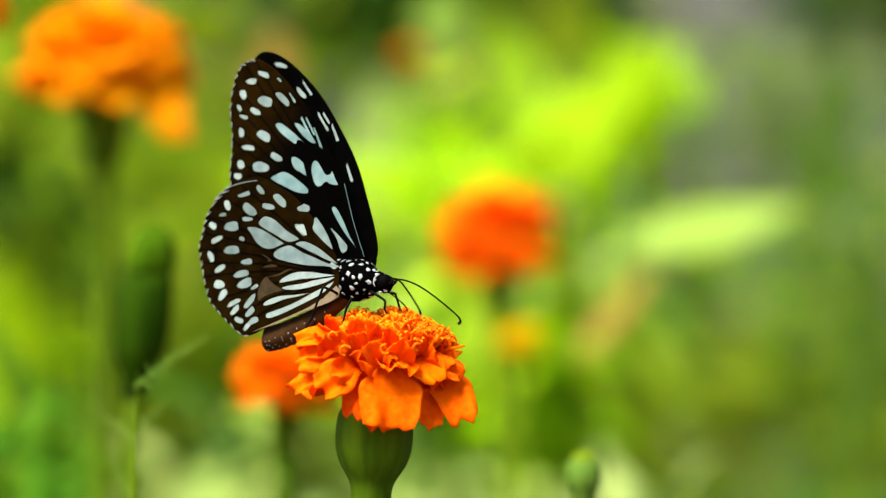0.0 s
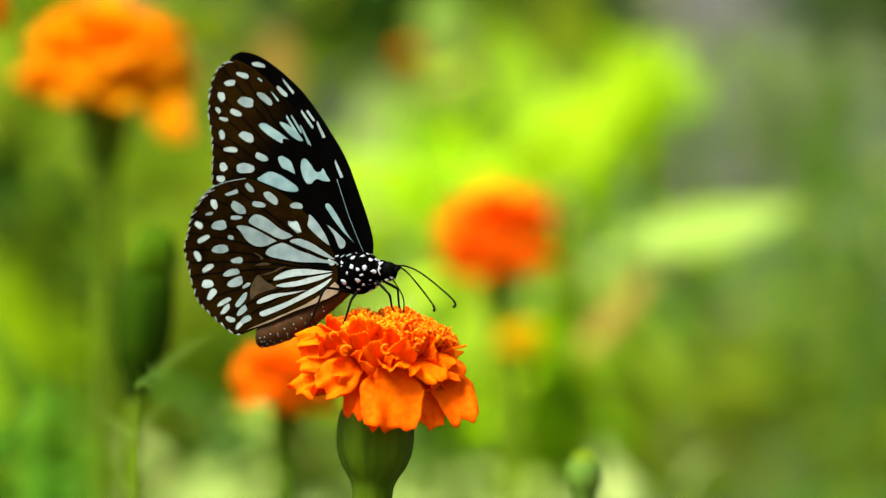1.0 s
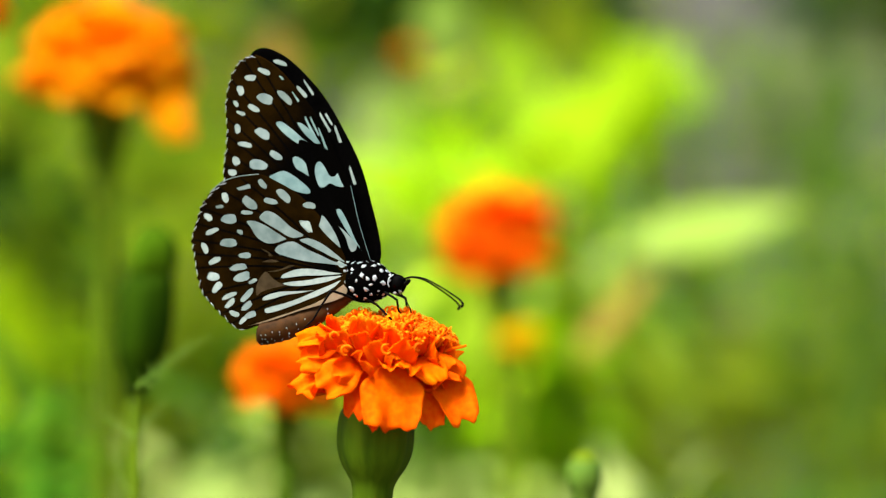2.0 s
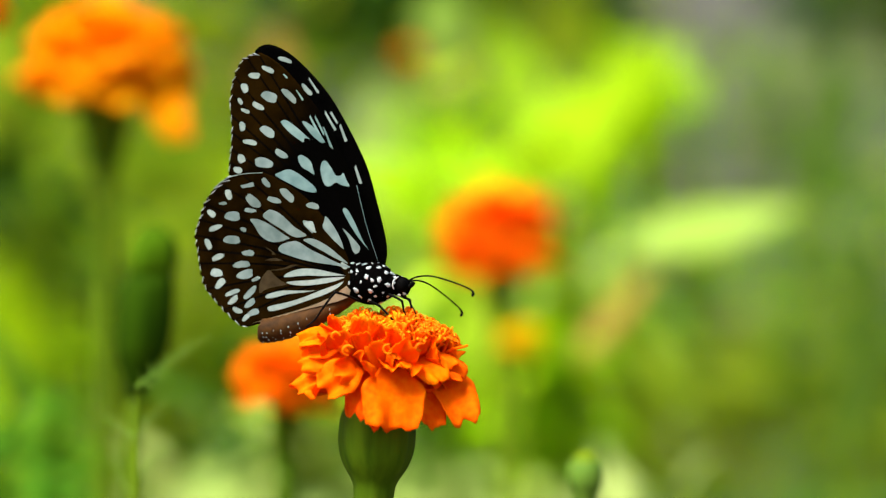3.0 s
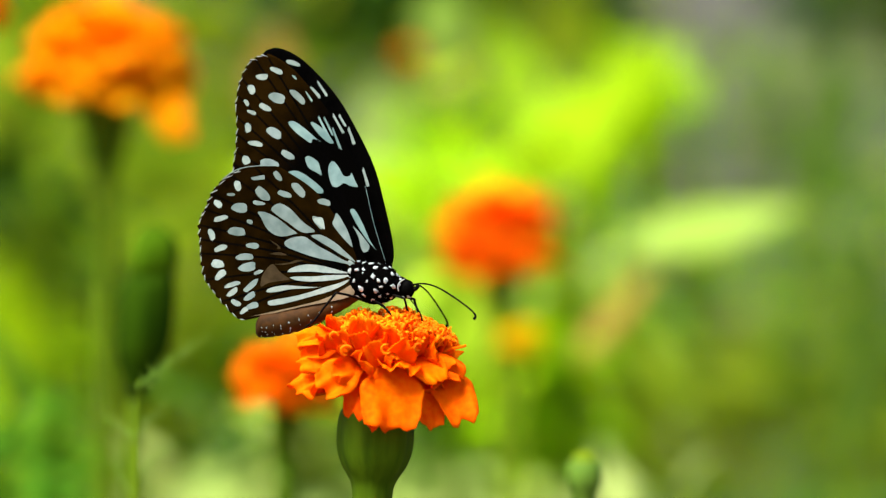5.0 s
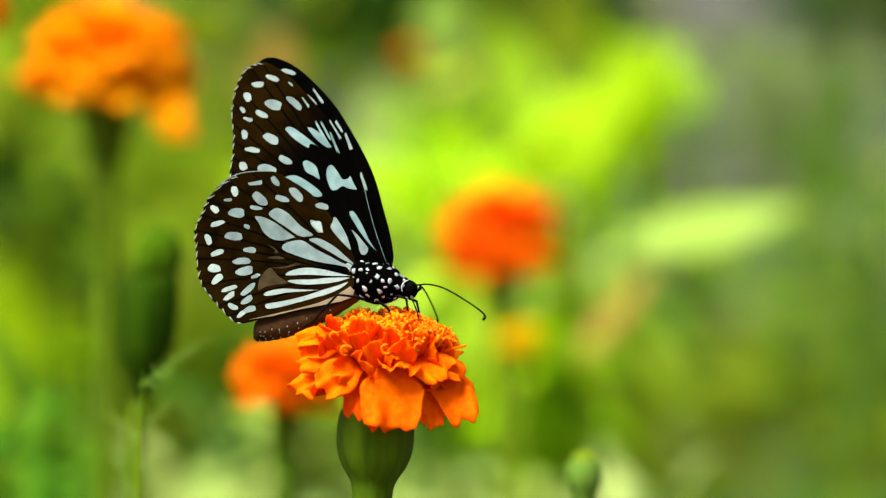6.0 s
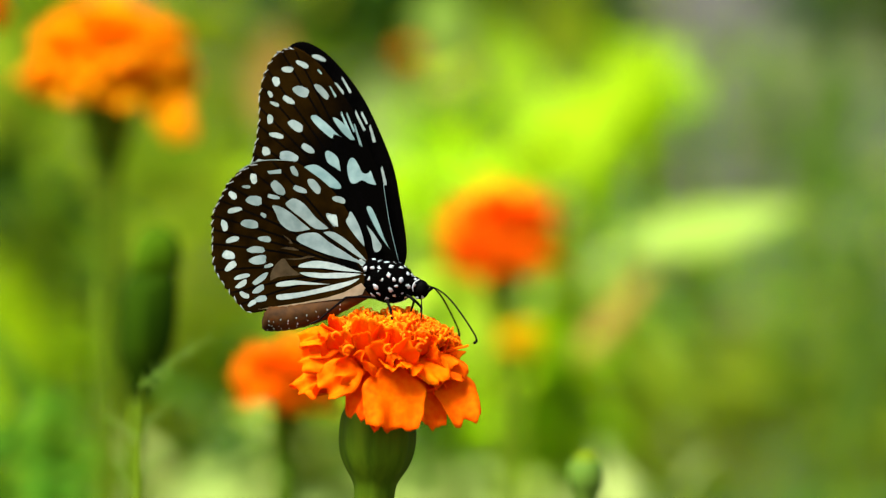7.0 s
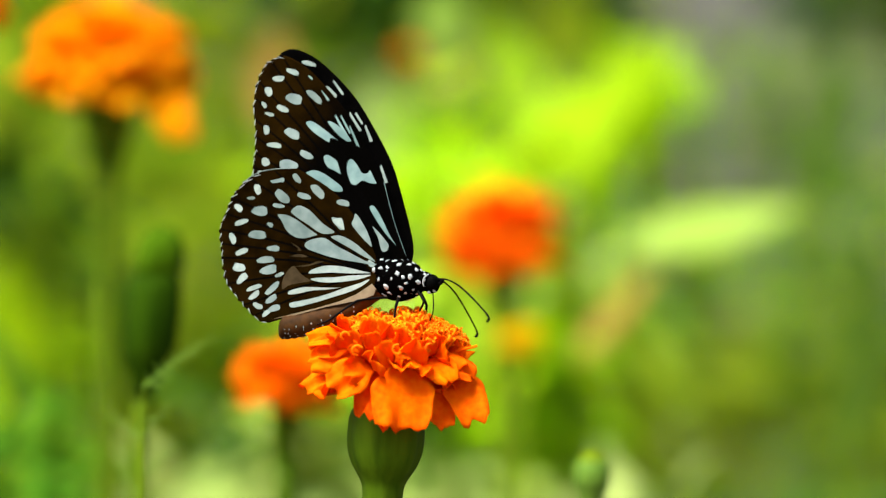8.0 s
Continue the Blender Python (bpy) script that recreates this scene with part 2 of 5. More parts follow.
def seat(az, r0, z0, el, twist=0.0, size=1.0):
    """Where a petal sits: compass angle, ring radius, height, and how far it points up."""
    return (Matrix.Rotation(radians(az), 4, "Z") @ Matrix.Translation((r0 * 0.001, 0, z0 * 0.001))
            @ Matrix.Rotation(radians(-el), 4, "Y") @ Matrix.Rotation(radians(twist), 4, "X") @ Matrix.Scale(size, 4))


def floret_mesh(name, mat, seed, tall=4.0):
    """A small tube flower with five curled lobes."""
    rng = random.Random(seed)
    bm = bmesh.new()
    h = tall
    tube(bm, [(0, 0, 0), (0, 0, h * 0.0006), (0, 0, h * 0.001)], [0.0003, 0.00042, 0.0006], 6)
    for k in range(5):
        a = 2 * math.pi * k / 5 + rng.uniform(-0.3, 0.3)
        c, s = math.cos(a), math.sin(a)
        l = rng.uniform(0.8, 1.5)
        pts = [(0.4, h * 0.92), (0.4 + 0.45 * l, h + 0.55 * l), (0.4 + 0.95 * l, h + 0.55 * l), (0.4 + 1.05 * l, h + 0.1 * l)]
        prev = None
        for i, (r, z) in enumerate(pts):
            w = (0.30, 0.36, 0.28, 0.10)[i]
            q = [bm.verts.new(((r * c - s * e) * 0.001, (r * s + c * e) * 0.001, z * 0.001)) for e in (-w, w)]
            if prev:
                bm.faces.new((prev[0], prev[1], q[1], q[0]))
            prev = q
    # hooked style arms
    for _ in range(1 if rng.random() < 0.65 else 0):
        a, r = rng.uniform(0, 6.28), rng.uniform(0.55, 0.85)
        hook = [(r - r * math.cos(t), h + 0.5 + r * math.sin(t) * 1.3) for t in (-0.5, 0.2, 0.9, 1.6, 2.3, 3.0, 3.7)]
        tube(bm, [(x * math.cos(a) * 0.001, x * math.sin(a) * 0.001, z * 0.001) for x, z in hook], 0.00024, 6)
    return mesh_of(name, bm, mat)


def involucre(parent, r, h, stem_r, foot, label=""):
    """The ribbed green cup under a flower head, and the long stem down to the ground."""
    bm = bmesh.new()
    ring = [(r * 0.62, h * 0.20), (r * 0.86, h * 0.12), (r * 0.97, 0.0), (r, -h * 0.14), (r * 1.01, -h * 0.36), (r * 0.96, -h * 0.56), (r * 0.84, -h * 0.74), (r * 0.69, -h * 0.88), (stem_r * 1.10, -h), (stem_r * 1.02, -h * 1.12), (stem_r, -h * 1.3)]
    prof = [(p.x, p.z) for p in spline([(a, 0, b) for a, b in ring], 5)]
    lathe(bm, prof, 72, 8, 0.022)
    cup = put("calyx", bm, M_CALYX, parent, label or "ribbed green calyx cup")
    bm = bmesh.new()
    path = spline([(0, 0, -h * 1.2), (0.0003, 0, -h * 1.6), Vector(foot) * 0.5 + Vector((0.004, 0.002, 0)), foot], 8)
    n = len(path)
    tube(bm, path, [stem_r * (0.985 - 0.25 * i / n) for i in range(n)], 18)
    put("stem", bm, M_CALYX, parent, "ridged green stem")
    return cup


def blade_bm(root, tip, width, bulge, cup, ruffle, twist, curl, seed, nu=17, nv=17, thick=0.16):
    """A ray petal from root to tip (mm) that swells outward on the way; curl rolls its end over; frilled and notched at the end."""
    rng = random.Random(seed)
    ph = [rng.uniform(0, 6.28) for _ in range(6)]
    root, tip = Vector(root), Vector(tip)
    along = tip - root
    ln = along.length
    out = Vector((root.x + tip.x, root.y + tip.y, 0)) * 0.5
    out = (out.normalized() + Vector((0, -0.35, 0.45))).normalized()
    side = along.cross(out).normalized()
    side = Matrix.Rotation(radians(twist), 3, along.normalized()) @ side
    face = side.cross(along).normalized()
    mid = (root + tip) / 2 + face * bulge
    top = []
    for i in range(nu):
        u = i / (nu - 1)
        row = []
        for j in range(nv):
            v = 2 * j / (nv - 1) - 1
            end = 0.74 + 0.26 * math.sqrt(max(0.0, 1 - abs(v) ** 3.2)) - 0.07 * math.exp(-(v * 5.0 - 2.0 * math.sin(ph[0])) ** 2) + 0.030 * math.sin(7 * v + ph[1]) + 0.016 * math.sin(17 * v + ph[2])
            q = u * end
            p = root * (1 - q) ** 2 + mid * 2 * q * (1 - q) + tip * q * q
            d = ((mid - root) * (1 - q) + (tip - mid) * q).normalized()
            nrm = side.cross(d).normalized()
            wide = width / 2 * (0.42 + 0.58 * smoothstep(0, 0.62, u)) * (1 - 0.08 * smoothstep(0.8, 1, u)) * (1 + 0.05 * math.sin(u * 8 + ph[5]))
            edge = max(u ** 2.2, u * abs(v) ** 1.8)
            lift = cup * v * v * wide * smoothstep(0.05, 0.7, u)
            lift += ruffle * edge * (0.8 * math.sin(v * 4.2 + ph[2] + u) + 0.45 * math.sin(v * 8.1 + ph[3]) + 0.5 * abs(v) * math.sin(u * 9 + ph[4]))
            lift += 0.07 * math.sin(v * 15 + ph[4]) * u
            p = p + side * (v * wide) + nrm * lift
            # the end rolls over towards the outside
            roll = curl * smoothstep(0.62, 1.0, u)
            if curl:
                r = ln * 0.16
                s0 = max(0.0, u - 0.62) / 0.38
                p = p + nrm * r * (1 - math.cos(radians(roll))) - d * (ln * 0.38 * s0 * 0.0042 * min(curl, 150) * smoothstep(0, 1, s0))
            row.append(p)
        top.append(row)
    bm = bmesh.new()
    fa = [[bm.verts.new(p * 0.001) for p in r] for r in top]
    fb = [[bm.verts.new((p - face * thick) * 0.001) for p in r] for r in top]
    for i in range(nu - 1):
        for j in range(nv - 1):
            bm.faces.new((fa[i][j], fa[i + 1][j], fa[i + 1][j + 1], fa[i][j + 1]))
            bm.faces.new((fb[i][j + 1], fb[i + 1][j + 1], fb[i + 1][j], fb[i][j]))
    for i in range(nu - 1):
        bm.faces.new((fa[i + 1][0], fa[i][0], fb[i][0], fb[i + 1][0]))
        bm.faces.new((fa[i][-1], fa[i + 1][-1], fb[i + 1][-1], fb[i][-1]))
    for j in range(nv - 1):
        bm.faces.new((fa[-1][j], fb[-1][j], fb[-1][j + 1], fa[-1][j + 1]))
        bm.faces.new((fa[0][j + 1], fb[0][j + 1], fb[0][j], fa[0][j]))
    return bm


# petals on the near side of the flower in focus: root across and up, tip across and up from the calyx (mm), width,
# how far out the tip stands from the axis, bulge, cup, ruffle, twist, curl of the end
NEAR_PETALS = (
    # hanging skirt
    (3.4, 11.5, 3.0, -2.6, 13.8, 16.0, 2.6, 0.04, 1.5, 0, 0), (9.0, 11.0, 11.6, -2.2, 8.0, 15.0, 2.0, 0.05, 0.7, 10, 0), (14.4, 10.8, 19.4, -1.2, 9.6, 21.6, 2.6, 0.02, 1.1, 46, 0),
    (-1.6, 10.0, -4.6, 0.2, 7.6, 14.6, 1.8, 0.08, 0.7, -10, 0), (0.2, 7.0, 0.2, -2.4, 5.0, 13.4, 1.2, 0.05, 0.5, -4, 0), (13.6, 9.0, 16.0, 0.6, 5.0, 17.0, 1.4, -0.05, 0.6, 55, 0),
    (-3.6, 11.4, -11.8, 6.0, 8.6, 18.0, 2.6, 0.08, 1.1, -14, 0), (-10.0, 9.6, -18.4, 6.4, 6.4, 20.0, 1.8, 0.05, 1.2, 6, 0), (-7.6, 13.6, -16.8, 11.6, 6.6, 19.0, 2.0, 0.10, 1.1, -8, 0),
    (-9.0, 11.5, -15.0, 4.8, 6.0, 18.0, 1.8, 0.05, 1.2, 10, 0), (-8.0, 16.6, -17.4, 16.6, 5.6, 18.6, 2.2, 0.12, 0.8, 16, 0), (-7.0, 15.8, -16.8, 14.2, 6.0, 18.4, 1.8, 0.10, 0.9, -4, 0),
    (9.6, 10.2, 13.6, 6.4, 6.4, 15.5, 1.6, 0.06, 0.8, 8, 0), (11.0, 11.8, 19.0, 8.8, 6.0, 20.4, 2.2, 0.06, 0.9, 20, 0), (8.5, 12.5, 14.0, 8.0, 7.4, 18.0, 2.0, 0.06, 0.9, 24, 0), (10.2, 14.0, 16.0, 11.0, 6.4, 18.2, 1.8, 0.08, 0.8, 24, 0), (8.8, 13.0, 12.6, 16.4, 7.4, 17.2, 1.6, 0.10, 0.7, 26, 0),
    # folded middle ring
    (-6.4, 17.0, -9.8, 22.2, 5.4, 12.0, 0.8, 0.20, 0.6, -6, 0), (-7.4, 16.0, -12.6, 20.2, 5.0, 14.0, 1.2, 0.20, 0.7, -10, 0),
    (-5.2, 12.6, -8.4, 19.6, 7.8, 15.2, 1.4, 0.30, 0.8, -8, 40), (-3.0, 12.0, -3.6, 19.6, 6.0, 15.0, 1.0, 0.35, 0.6, 14, 40), (-8.4, 13.0, -12.0, 18.0, 6.4, 16.0, 1.2, 0.25, 0.9, -18, 30),
    (-4.4, 13.0, -5.8, 14.8, 3.0, 15.8, 1.2, 0.45, 0.2, 0, 150), (-3.4, 10.4, -9.0, 9.6, 6.4, 17.0, 1.8, 0.08, 1.0, -20, 0), (-2.0, 10.4, -2.6, 13.0, 7.0, 15.8, 1.4, 0.06, 0.9, -8, 0),
    (-2.2, 13.5, -1.8, 22.4, 5.6, 13.2, 1.4, 0.18, 0.5, 0, 30), (0.6, 12.6, 2.8, 20.4, 7.8, 13.6, 0.8, 0.28, 0.6, 0, 30), (2.4, 11.4, -1.4, 16.4, 5.4, 16.0, 1.2, 0.35, 0.7, -26, 0),
    (3.0, 11.4, 7.0, 16.8, 7.0, 16.0, 1.4, 0.28, 0.7, 22, 0), (2.2, 12.2, 2.6, 15.6, 3.0, 16.2, 1.0, 0.45, 0.2, 4, 150), (2.6, 11.2, 3.6, 11.0, 6.0, 17.0, 1.0, 0.20, 0.8, 0, 0),
    (6.0, 11.4, 8.8, 18.8, 6.8, 14.6, 1.4, 0.22, 0.7, 12, 30), (6.4, 12.4, 6.4, 10.6, 6.4, 17.0, 1.4, 0.15, 0.9, 6, 0), (10.4, 12.6, 14.2, 20.2, 5.6, 14.4, 1.0, 0.25, 0.6, 14, 20),
    (10.4, 12.0, 17.0, 12.6, 4.8, 16.8, 1.6, 0.15, 0.9, 20, 0), (11.0, 13.4, 17.2, 15.0, 4.2, 16.6, 1.0, 0.25, 0.7, 30, 0), (9.0, 11.0, 12.6, 14.0, 6.4, 15.6, 1.4, 0.20, 0.8, 4, 30),
    (11.8, 12.5, 15.0, 19.0, 5.2, 15.6, 0.8, 0.20, 0.5, 34, 0), (12.6, 12.0, 16.4, 16.6, 4.4, 17.0, 0.8, 0.20, 0.6, 34, 0), (13.0, 14.6, 18.4, 15.6, 1.3, 18.6, 0.4, 0.40, 0.1, 0, 0), (8.4, 14.4, 10.8, 20.0, 5.2, 13.0, 0.8, 0.30, 0.6, -10, 40), (-0.6, 15.0, -4.8, 22.0, 5.4, 12.6, 0.8, 0.30, 0.6, -14, 40),
    (6.6, 15.0, 5.6, 20.6, 5.2, 13.0, 0.8, 0.30, 0.5, 6, 50), (3.6, 14.6, 0.6, 18.2, 4.2, 14.0, 0.8, 0.35, 0.5, -18, 60))


def fine_marigold(head, ground_z):
    """The marigold in focus: built petal by petal."""
    ob = base("marigold", (head[0], head[1], ground_z), "bright orange double marigold with ruffled petals, butterfly feeding on it", "flower")
    up = head[2] - ground_z
    lift = Matrix.Translation((0, 0, up))
    tilt = pose(0, 0, 0, 6, 12, 0)
    crown = base("flower_head", (0, 0, 0), "ruffled orange flower head", "flower head", m=lift @ tilt)
    del crown["category"]
    crown.parent = ob
    involucre_holder = base("green_base", (0, 0, 0), "green calyx and stem", "stem", m=lift @ pose(0, 0, 0, 0, 3, 0))
    del involucre_holder["category"]
    involucre_holder.parent = ob
    involucre(involucre_holder, 0.0082, 0.0146, 0.0043, (0.02, 0.01, -up))
    rng = random.Random(11)
    straight = tilt.inverted()
    for k, (bx, bz, tx, tz, wd, ring, bulge, cup, rf, tw, curl) in enumerate(NEAR_PETALS):
        root = (bx, -math.sqrt(max(2.0, (0.58 * ring) ** 2 - bx * bx)), bz)
        tip = (tx, -math.sqrt(max(4.0, ring * ring - tx * tx)), tz)
        bm = blade_bm(root, tip, wd, bulge, cup, rf, tw, curl, 900 + k)
        link_mesh("petal", mesh_of("petal", bm, M_PETAL), crown, "", straight)
    # narrow inner petals rolled into rings
    for x, z, y, r, turn, start in ((-6.2, 14.7, -16.0, 1.25, 8, 0.4), (2.3, 15.0, -16.6, 1.15, -20, 1.2), (-8.9, 17.8, -13.6, 0.95, 15, 0.0), (9.4, 15.4, -15.6, 0.95, 25, 0.8), (-1.0, 19.6, -12.6, 0.9, 0, 0.3)):
        bm = bmesh.new()
        arc = [start + 4.6 * i / 15 for i in range(16)]
        tube(bm, [(r * (1 - 0.3 * i / 15) * math.cos(a) * 0.001, 0.00005 * i, r * (1 - 0.3 * i / 15) * math.sin(a) * 0.001) for i, a in enumerate(arc)], [0.00036 * (1 - 0.5 * abs(i - 6) / 9) for i in range(16)], 7)
        link_mesh("rolled_petal", mesh_of("rolled_petal", bm, M_FLORET), crown, "", straight @ Matrix.Translation((x * 0.001, y * 0.001, z * 0.001)) @ pose(0, 0, 0, 0, 0, turn))
    # the rest follow the spiral in which they grew, from the hanging skirt up to the short inner ones
    n = 46
    for i in range(n):
        h = i / (n - 1)
        az = 40 + 137.5 * i + rng.uniform(-9, 9)
        if math.sin(radians(az)) < -0.1:
            continue
        side = math.cos(radians(az))
        ln, wd = (16.0 - 7.0 * h) * rng.uniform(0.88, 1.1), (14.0 - 3.5 * h) * rng.uniform(0.85, 1.15)
        bend, el = (90 - 30 * h) * rng.uniform(0.8, 1.2), 10 + 54 * h + rng.uniform(-10, 10)
        seat_m = seat(az, 4.6 + 2.0 * h, 6.0 + 7.5 * h, el, rng.uniform(-24, 24))
        # none hangs below the others: shorten those that would
        low = 5.5 if side < -0.3 else 1.0
        for _ in range(12):
            mid = radians(el - bend * 0.45)
            r_tip = 4.6 + 2.0 * h + ln * math.cos(mid)
            z_tip = 6.0 + 7.5 * h + ln * math.sin(mid) - 0.2 * side * r_tip
            if z_tip > low and r_tip * abs(side) < 17.0:
                break
            ln, bend = ln * 0.95, bend * 0.96
        bm = petal_bm(ln, wd, bend, 1.45 - 0.3 * h, rng.uniform(-0.1, 0.3), 400 + i, 15, 15, 0.38)
        link_mesh("petal", mesh_of("petal", bm, M_PETAL), crown, "", seat_m)
    for i in range(10):
        az = 18 * i + rng.uniform(-7, 7)
        bm = petal_bm(rng.uniform(5.0, 7.0), rng.uniform(5.5, 7.5), rng.uniform(20, 80), 0.9, 0.4, 500 + i, 9, 9, 0.5)
        link_mesh("petal", mesh_of("petal", bm, M_PETAL), crown, "", seat(az, 8.0, 14.2 + rng.uniform(-0.8, 0.8), rng.uniform(58, 84), rng.uniform(-25, 25)))
    # the crown of small tube flowers: two low mounds with a dip between them, sinking towards one side
    kinds = [floret_mesh("disc_floret", M_FLORET, s, 3.2 + 0.3 * (s % 4)) for s in range(10)]
    for i in range(250):
        rr = 10.6 * math.sqrt((i + 0.5) / 250)
        a = i * 2.39996
        x, y = 4.0 + rr * math.cos(a), 0.6 + rr * math.sin(a) * 0.86
        z = 21.4 - 3.4 * (rr / 10.6) ** 2 - 0.13 * (x - 2.0) - 1.7 * math.exp(-((x - 2.0) / 1.3) ** 2) + rng.uniform(-0.6, 0.5)
        m = straight @ Matrix.Translation((x * 0.001, y * 0.001, (z - 2.2) * 0.001)) \
            @ Matrix.Rotation(a, 4, "Z") @ Matrix.Rotation(radians(rr * 4.4 + rng.uniform(-14, 14)), 4, "Y") @ Matrix.Rotation(rng.uniform(0, 6), 4, "Z") @ Matrix.Scale(rng.uniform(0.75, 1.1), 4)
        link_mesh("disc_floret", kinds[i % 10], crown, "", m)
    bm = bmesh.new()
    lathe(bm, [(0.0005, 0.0190), (0.005, 0.0178), (0.0075, 0.0150), (0.0058, 0.011), (0.0045, 0.005), (0.0045, -0.001)], 24)
    put("receptacle", bm, M_PETAL, crown)
    return ob


# ---- butterfly ----
def patch(bm, pts, depth, lift):
    """Fill a closed outline with scales that follow the membrane."""
    rim = [bm.verts.new((p[0] * 0.001, (depth(p[0], p[1]) - lift) * 0.001, p[1] * 0.001)) for p in pts]
    edges = [bm.edges.new((rim[k], rim[(k + 1) % len(rim)])) for k in range(len(rim))]
    bmesh.ops.triangle_fill(bm, edges=edges, use_beauty=True)
    return bm


def mark_mesh(mk, depth, rng, lift=0.05):
    """A wing mark laid on the membrane: an oval spot, or a drop between two rounded ends."""
    x1, z1, r1, x2, z2, r2 = mk
    a, b = Vector((x1, z1)), Vector((x2, z2))
    d = b - a
    ln = d.length
    ang = math.atan2(d.y, d.x)
    r1, r2 = r1 * 0.93, r2 * 0.93
    n, ph, mid, pts = 32, rng.uniform(0, 6.28), (a + b) / 2, []
    for k in range(n):
        t = 2 * math.pi * k / n
        c, s = math.cos(t), math.sin(t)
        if ln < 2.6 * (r1 + r2):
            rr = (r1 + r2) / 2
            q = mid + Matrix.Rotation(ang, 2) @ Vector(((ln / 2 + rr) * c, (rr + (r2 - r1) * 0.5 * c) * s))
        else:
            end, r = (b, r2) if c > 0 else (a, r1)
            q = end + Matrix.Rotation(ang, 2) @ Vector((r * c, r * s))
        w = 1 - 0.03 * math.cos(4 * t) + 0.05 * math.sin(2 * t + ph) + 0.06 * math.sin(3 * t + ph * 2) + 0.03 * math.sin(5 * t + ph * 3)
        pts.append(mid + (q - mid) * w)
    return patch(bmesh.new(), pts, depth, lift)


def cell_mesh(outline, depth, lift=0.055, inset=0.09):
    """A pale cell between veins, with softly rounded corners."""
    rim = spline([(x, z, 0) for x, z in outline], 5, True)
    n = len(rim)
    area = sum(rim[k].x * rim[(k + 1) % n].y - rim[(k + 1) % n].x * rim[k].y for k in range(n))
    pts = []
    for k in range(n):
        d = (rim[(k + 1) % n] - rim[k - 1]).normalized()
        side = Vector((-d.y, d.x, 0)) * (1 if area > 0 else -1)
        p = rim[k] + side * inset
        pts.append((p.x, p.y))
    return patch(bmesh.new(), pts, depth, lift)


def wing(name, parent, outline, depth, mat, scallop, rows, vein_ends, label, thick=0.05, root=(0.0, 0.0), cells_of=(), face=1, depth_of_teeth=0.012):
    """A wing membrane (fan of rings from its root), its veins and its marks. depth(x, z) is the camber in mm."""
    rim = spline([(x, 0, z) for x, z in outline], 8, True)
    n = len(rim)
    s0, s1, teeth = scallop
    for i in range(n):
        f = i / n
        if s0 < f < s1:
            q = (f - s0) / (s1 - s0)
            rim[i] = rim[i] * (1 - depth_of_teeth * abs(math.sin(math.pi * teeth * q)))
    c = Vector((root[0], 0, root[1]))
    bm = bmesh.new()
    levels = [0.02] + [k / 22 for k in range(1, 22)] + [0.985, 1.0]
    sheets = []
    for side in (-1, 1):
        grid = []
        for lv in levels:
            ring = []
            for p in rim:
                q = c + (p - c) * lv
                t = thick / 2 * (1.0 if lv < 1 else 0.4)
                ring.append(bm.verts.new((q.x * 0.001, (depth(q.x, q.z) + side * t) * 0.001, q.z * 0.001)))
            grid.append(ring)
        sheets.append(grid)
    for grid, order in ((sheets[0], 1), (sheets[1], -1)):
        for r0, r1 in zip(grid, grid[1:]):
            for k in range(n):
                f = (r0[k], r0[(k + 1) % n], r1[(k + 1) % n], r1[k])
                bm.faces.new(f[::order])
        bm.faces.new(grid[0][::-order])
    for k in range(n):
        k2 = (k + 1) % n
        bm.faces.new((sheets[0][-1][k], sheets[0][-1][k2], sheets[1][-1][k2], sheets[1][-1][k]))
    bmesh.ops.recalc_face_normals(bm, faces=bm.faces[:])
    ob = put(name, bm, mat, parent, label)
    rng = random.Random(len(name) * 7 + len(outline))
    for e in vein_ends:
        mid = (Vector(e) + c.xz) * 0.5 + Vector((e[1], -e[0])) * 0.03
        path = [Vector((p.x, p.y)) for p in spline([(c.x, c.z, 0), (mid.x, mid.y, 0), (e[0], e[1], 0)], 10)]
        side = [(path[min(i + 1, len(path) - 1)] - path[max(i - 1, 0)]).normalized().orthogonal() for i in range(len(path))]
        half = [0.26 - 0.10 * i / len(path) for i in range(len(path))]
        strip = [p + o * h for p, o, h in zip(path, side, half)] + [p - o * h for p, o, h in reversed(list(zip(path, side, half)))]
        put("vein", patch(bmesh.new(), strip, depth, 0.035 * face), M_BLACK, ob)
    for mt, cells in cells_of:
        for outline_of in cells:
            put("wing_cell", cell_mesh(outline_of, depth, 0.055 * face), mt, ob)
    for mt, marks in rows:
        for mk in marks:
            put("wing_mark", mark_mesh(mk, depth, rng, 0.05 * face), mt, ob)
    # pale fringe flecks between the scallops of the outer margin
    for i in range(int(teeth)):
        f = s0 + (s1 - s0) * (i + 0.5) / teeth
        k = int(f * n)
        a, b = rim[k], rim[(k + 2) % n]
        bm = bmesh.new()
        tube(bm, [((a.x + (b.x - a.x) * t) * 1.001e-3, depth(a.x, a.z) * 0.001, (a.z + (b.z - a.z) * t) * 1.001e-3) for t in (-0.6, 0.2, 0.9)], [0.00005, 0.00011, 0.00005], 5)
        put("fringe", bm, M_WHITE, ob)
    return ob


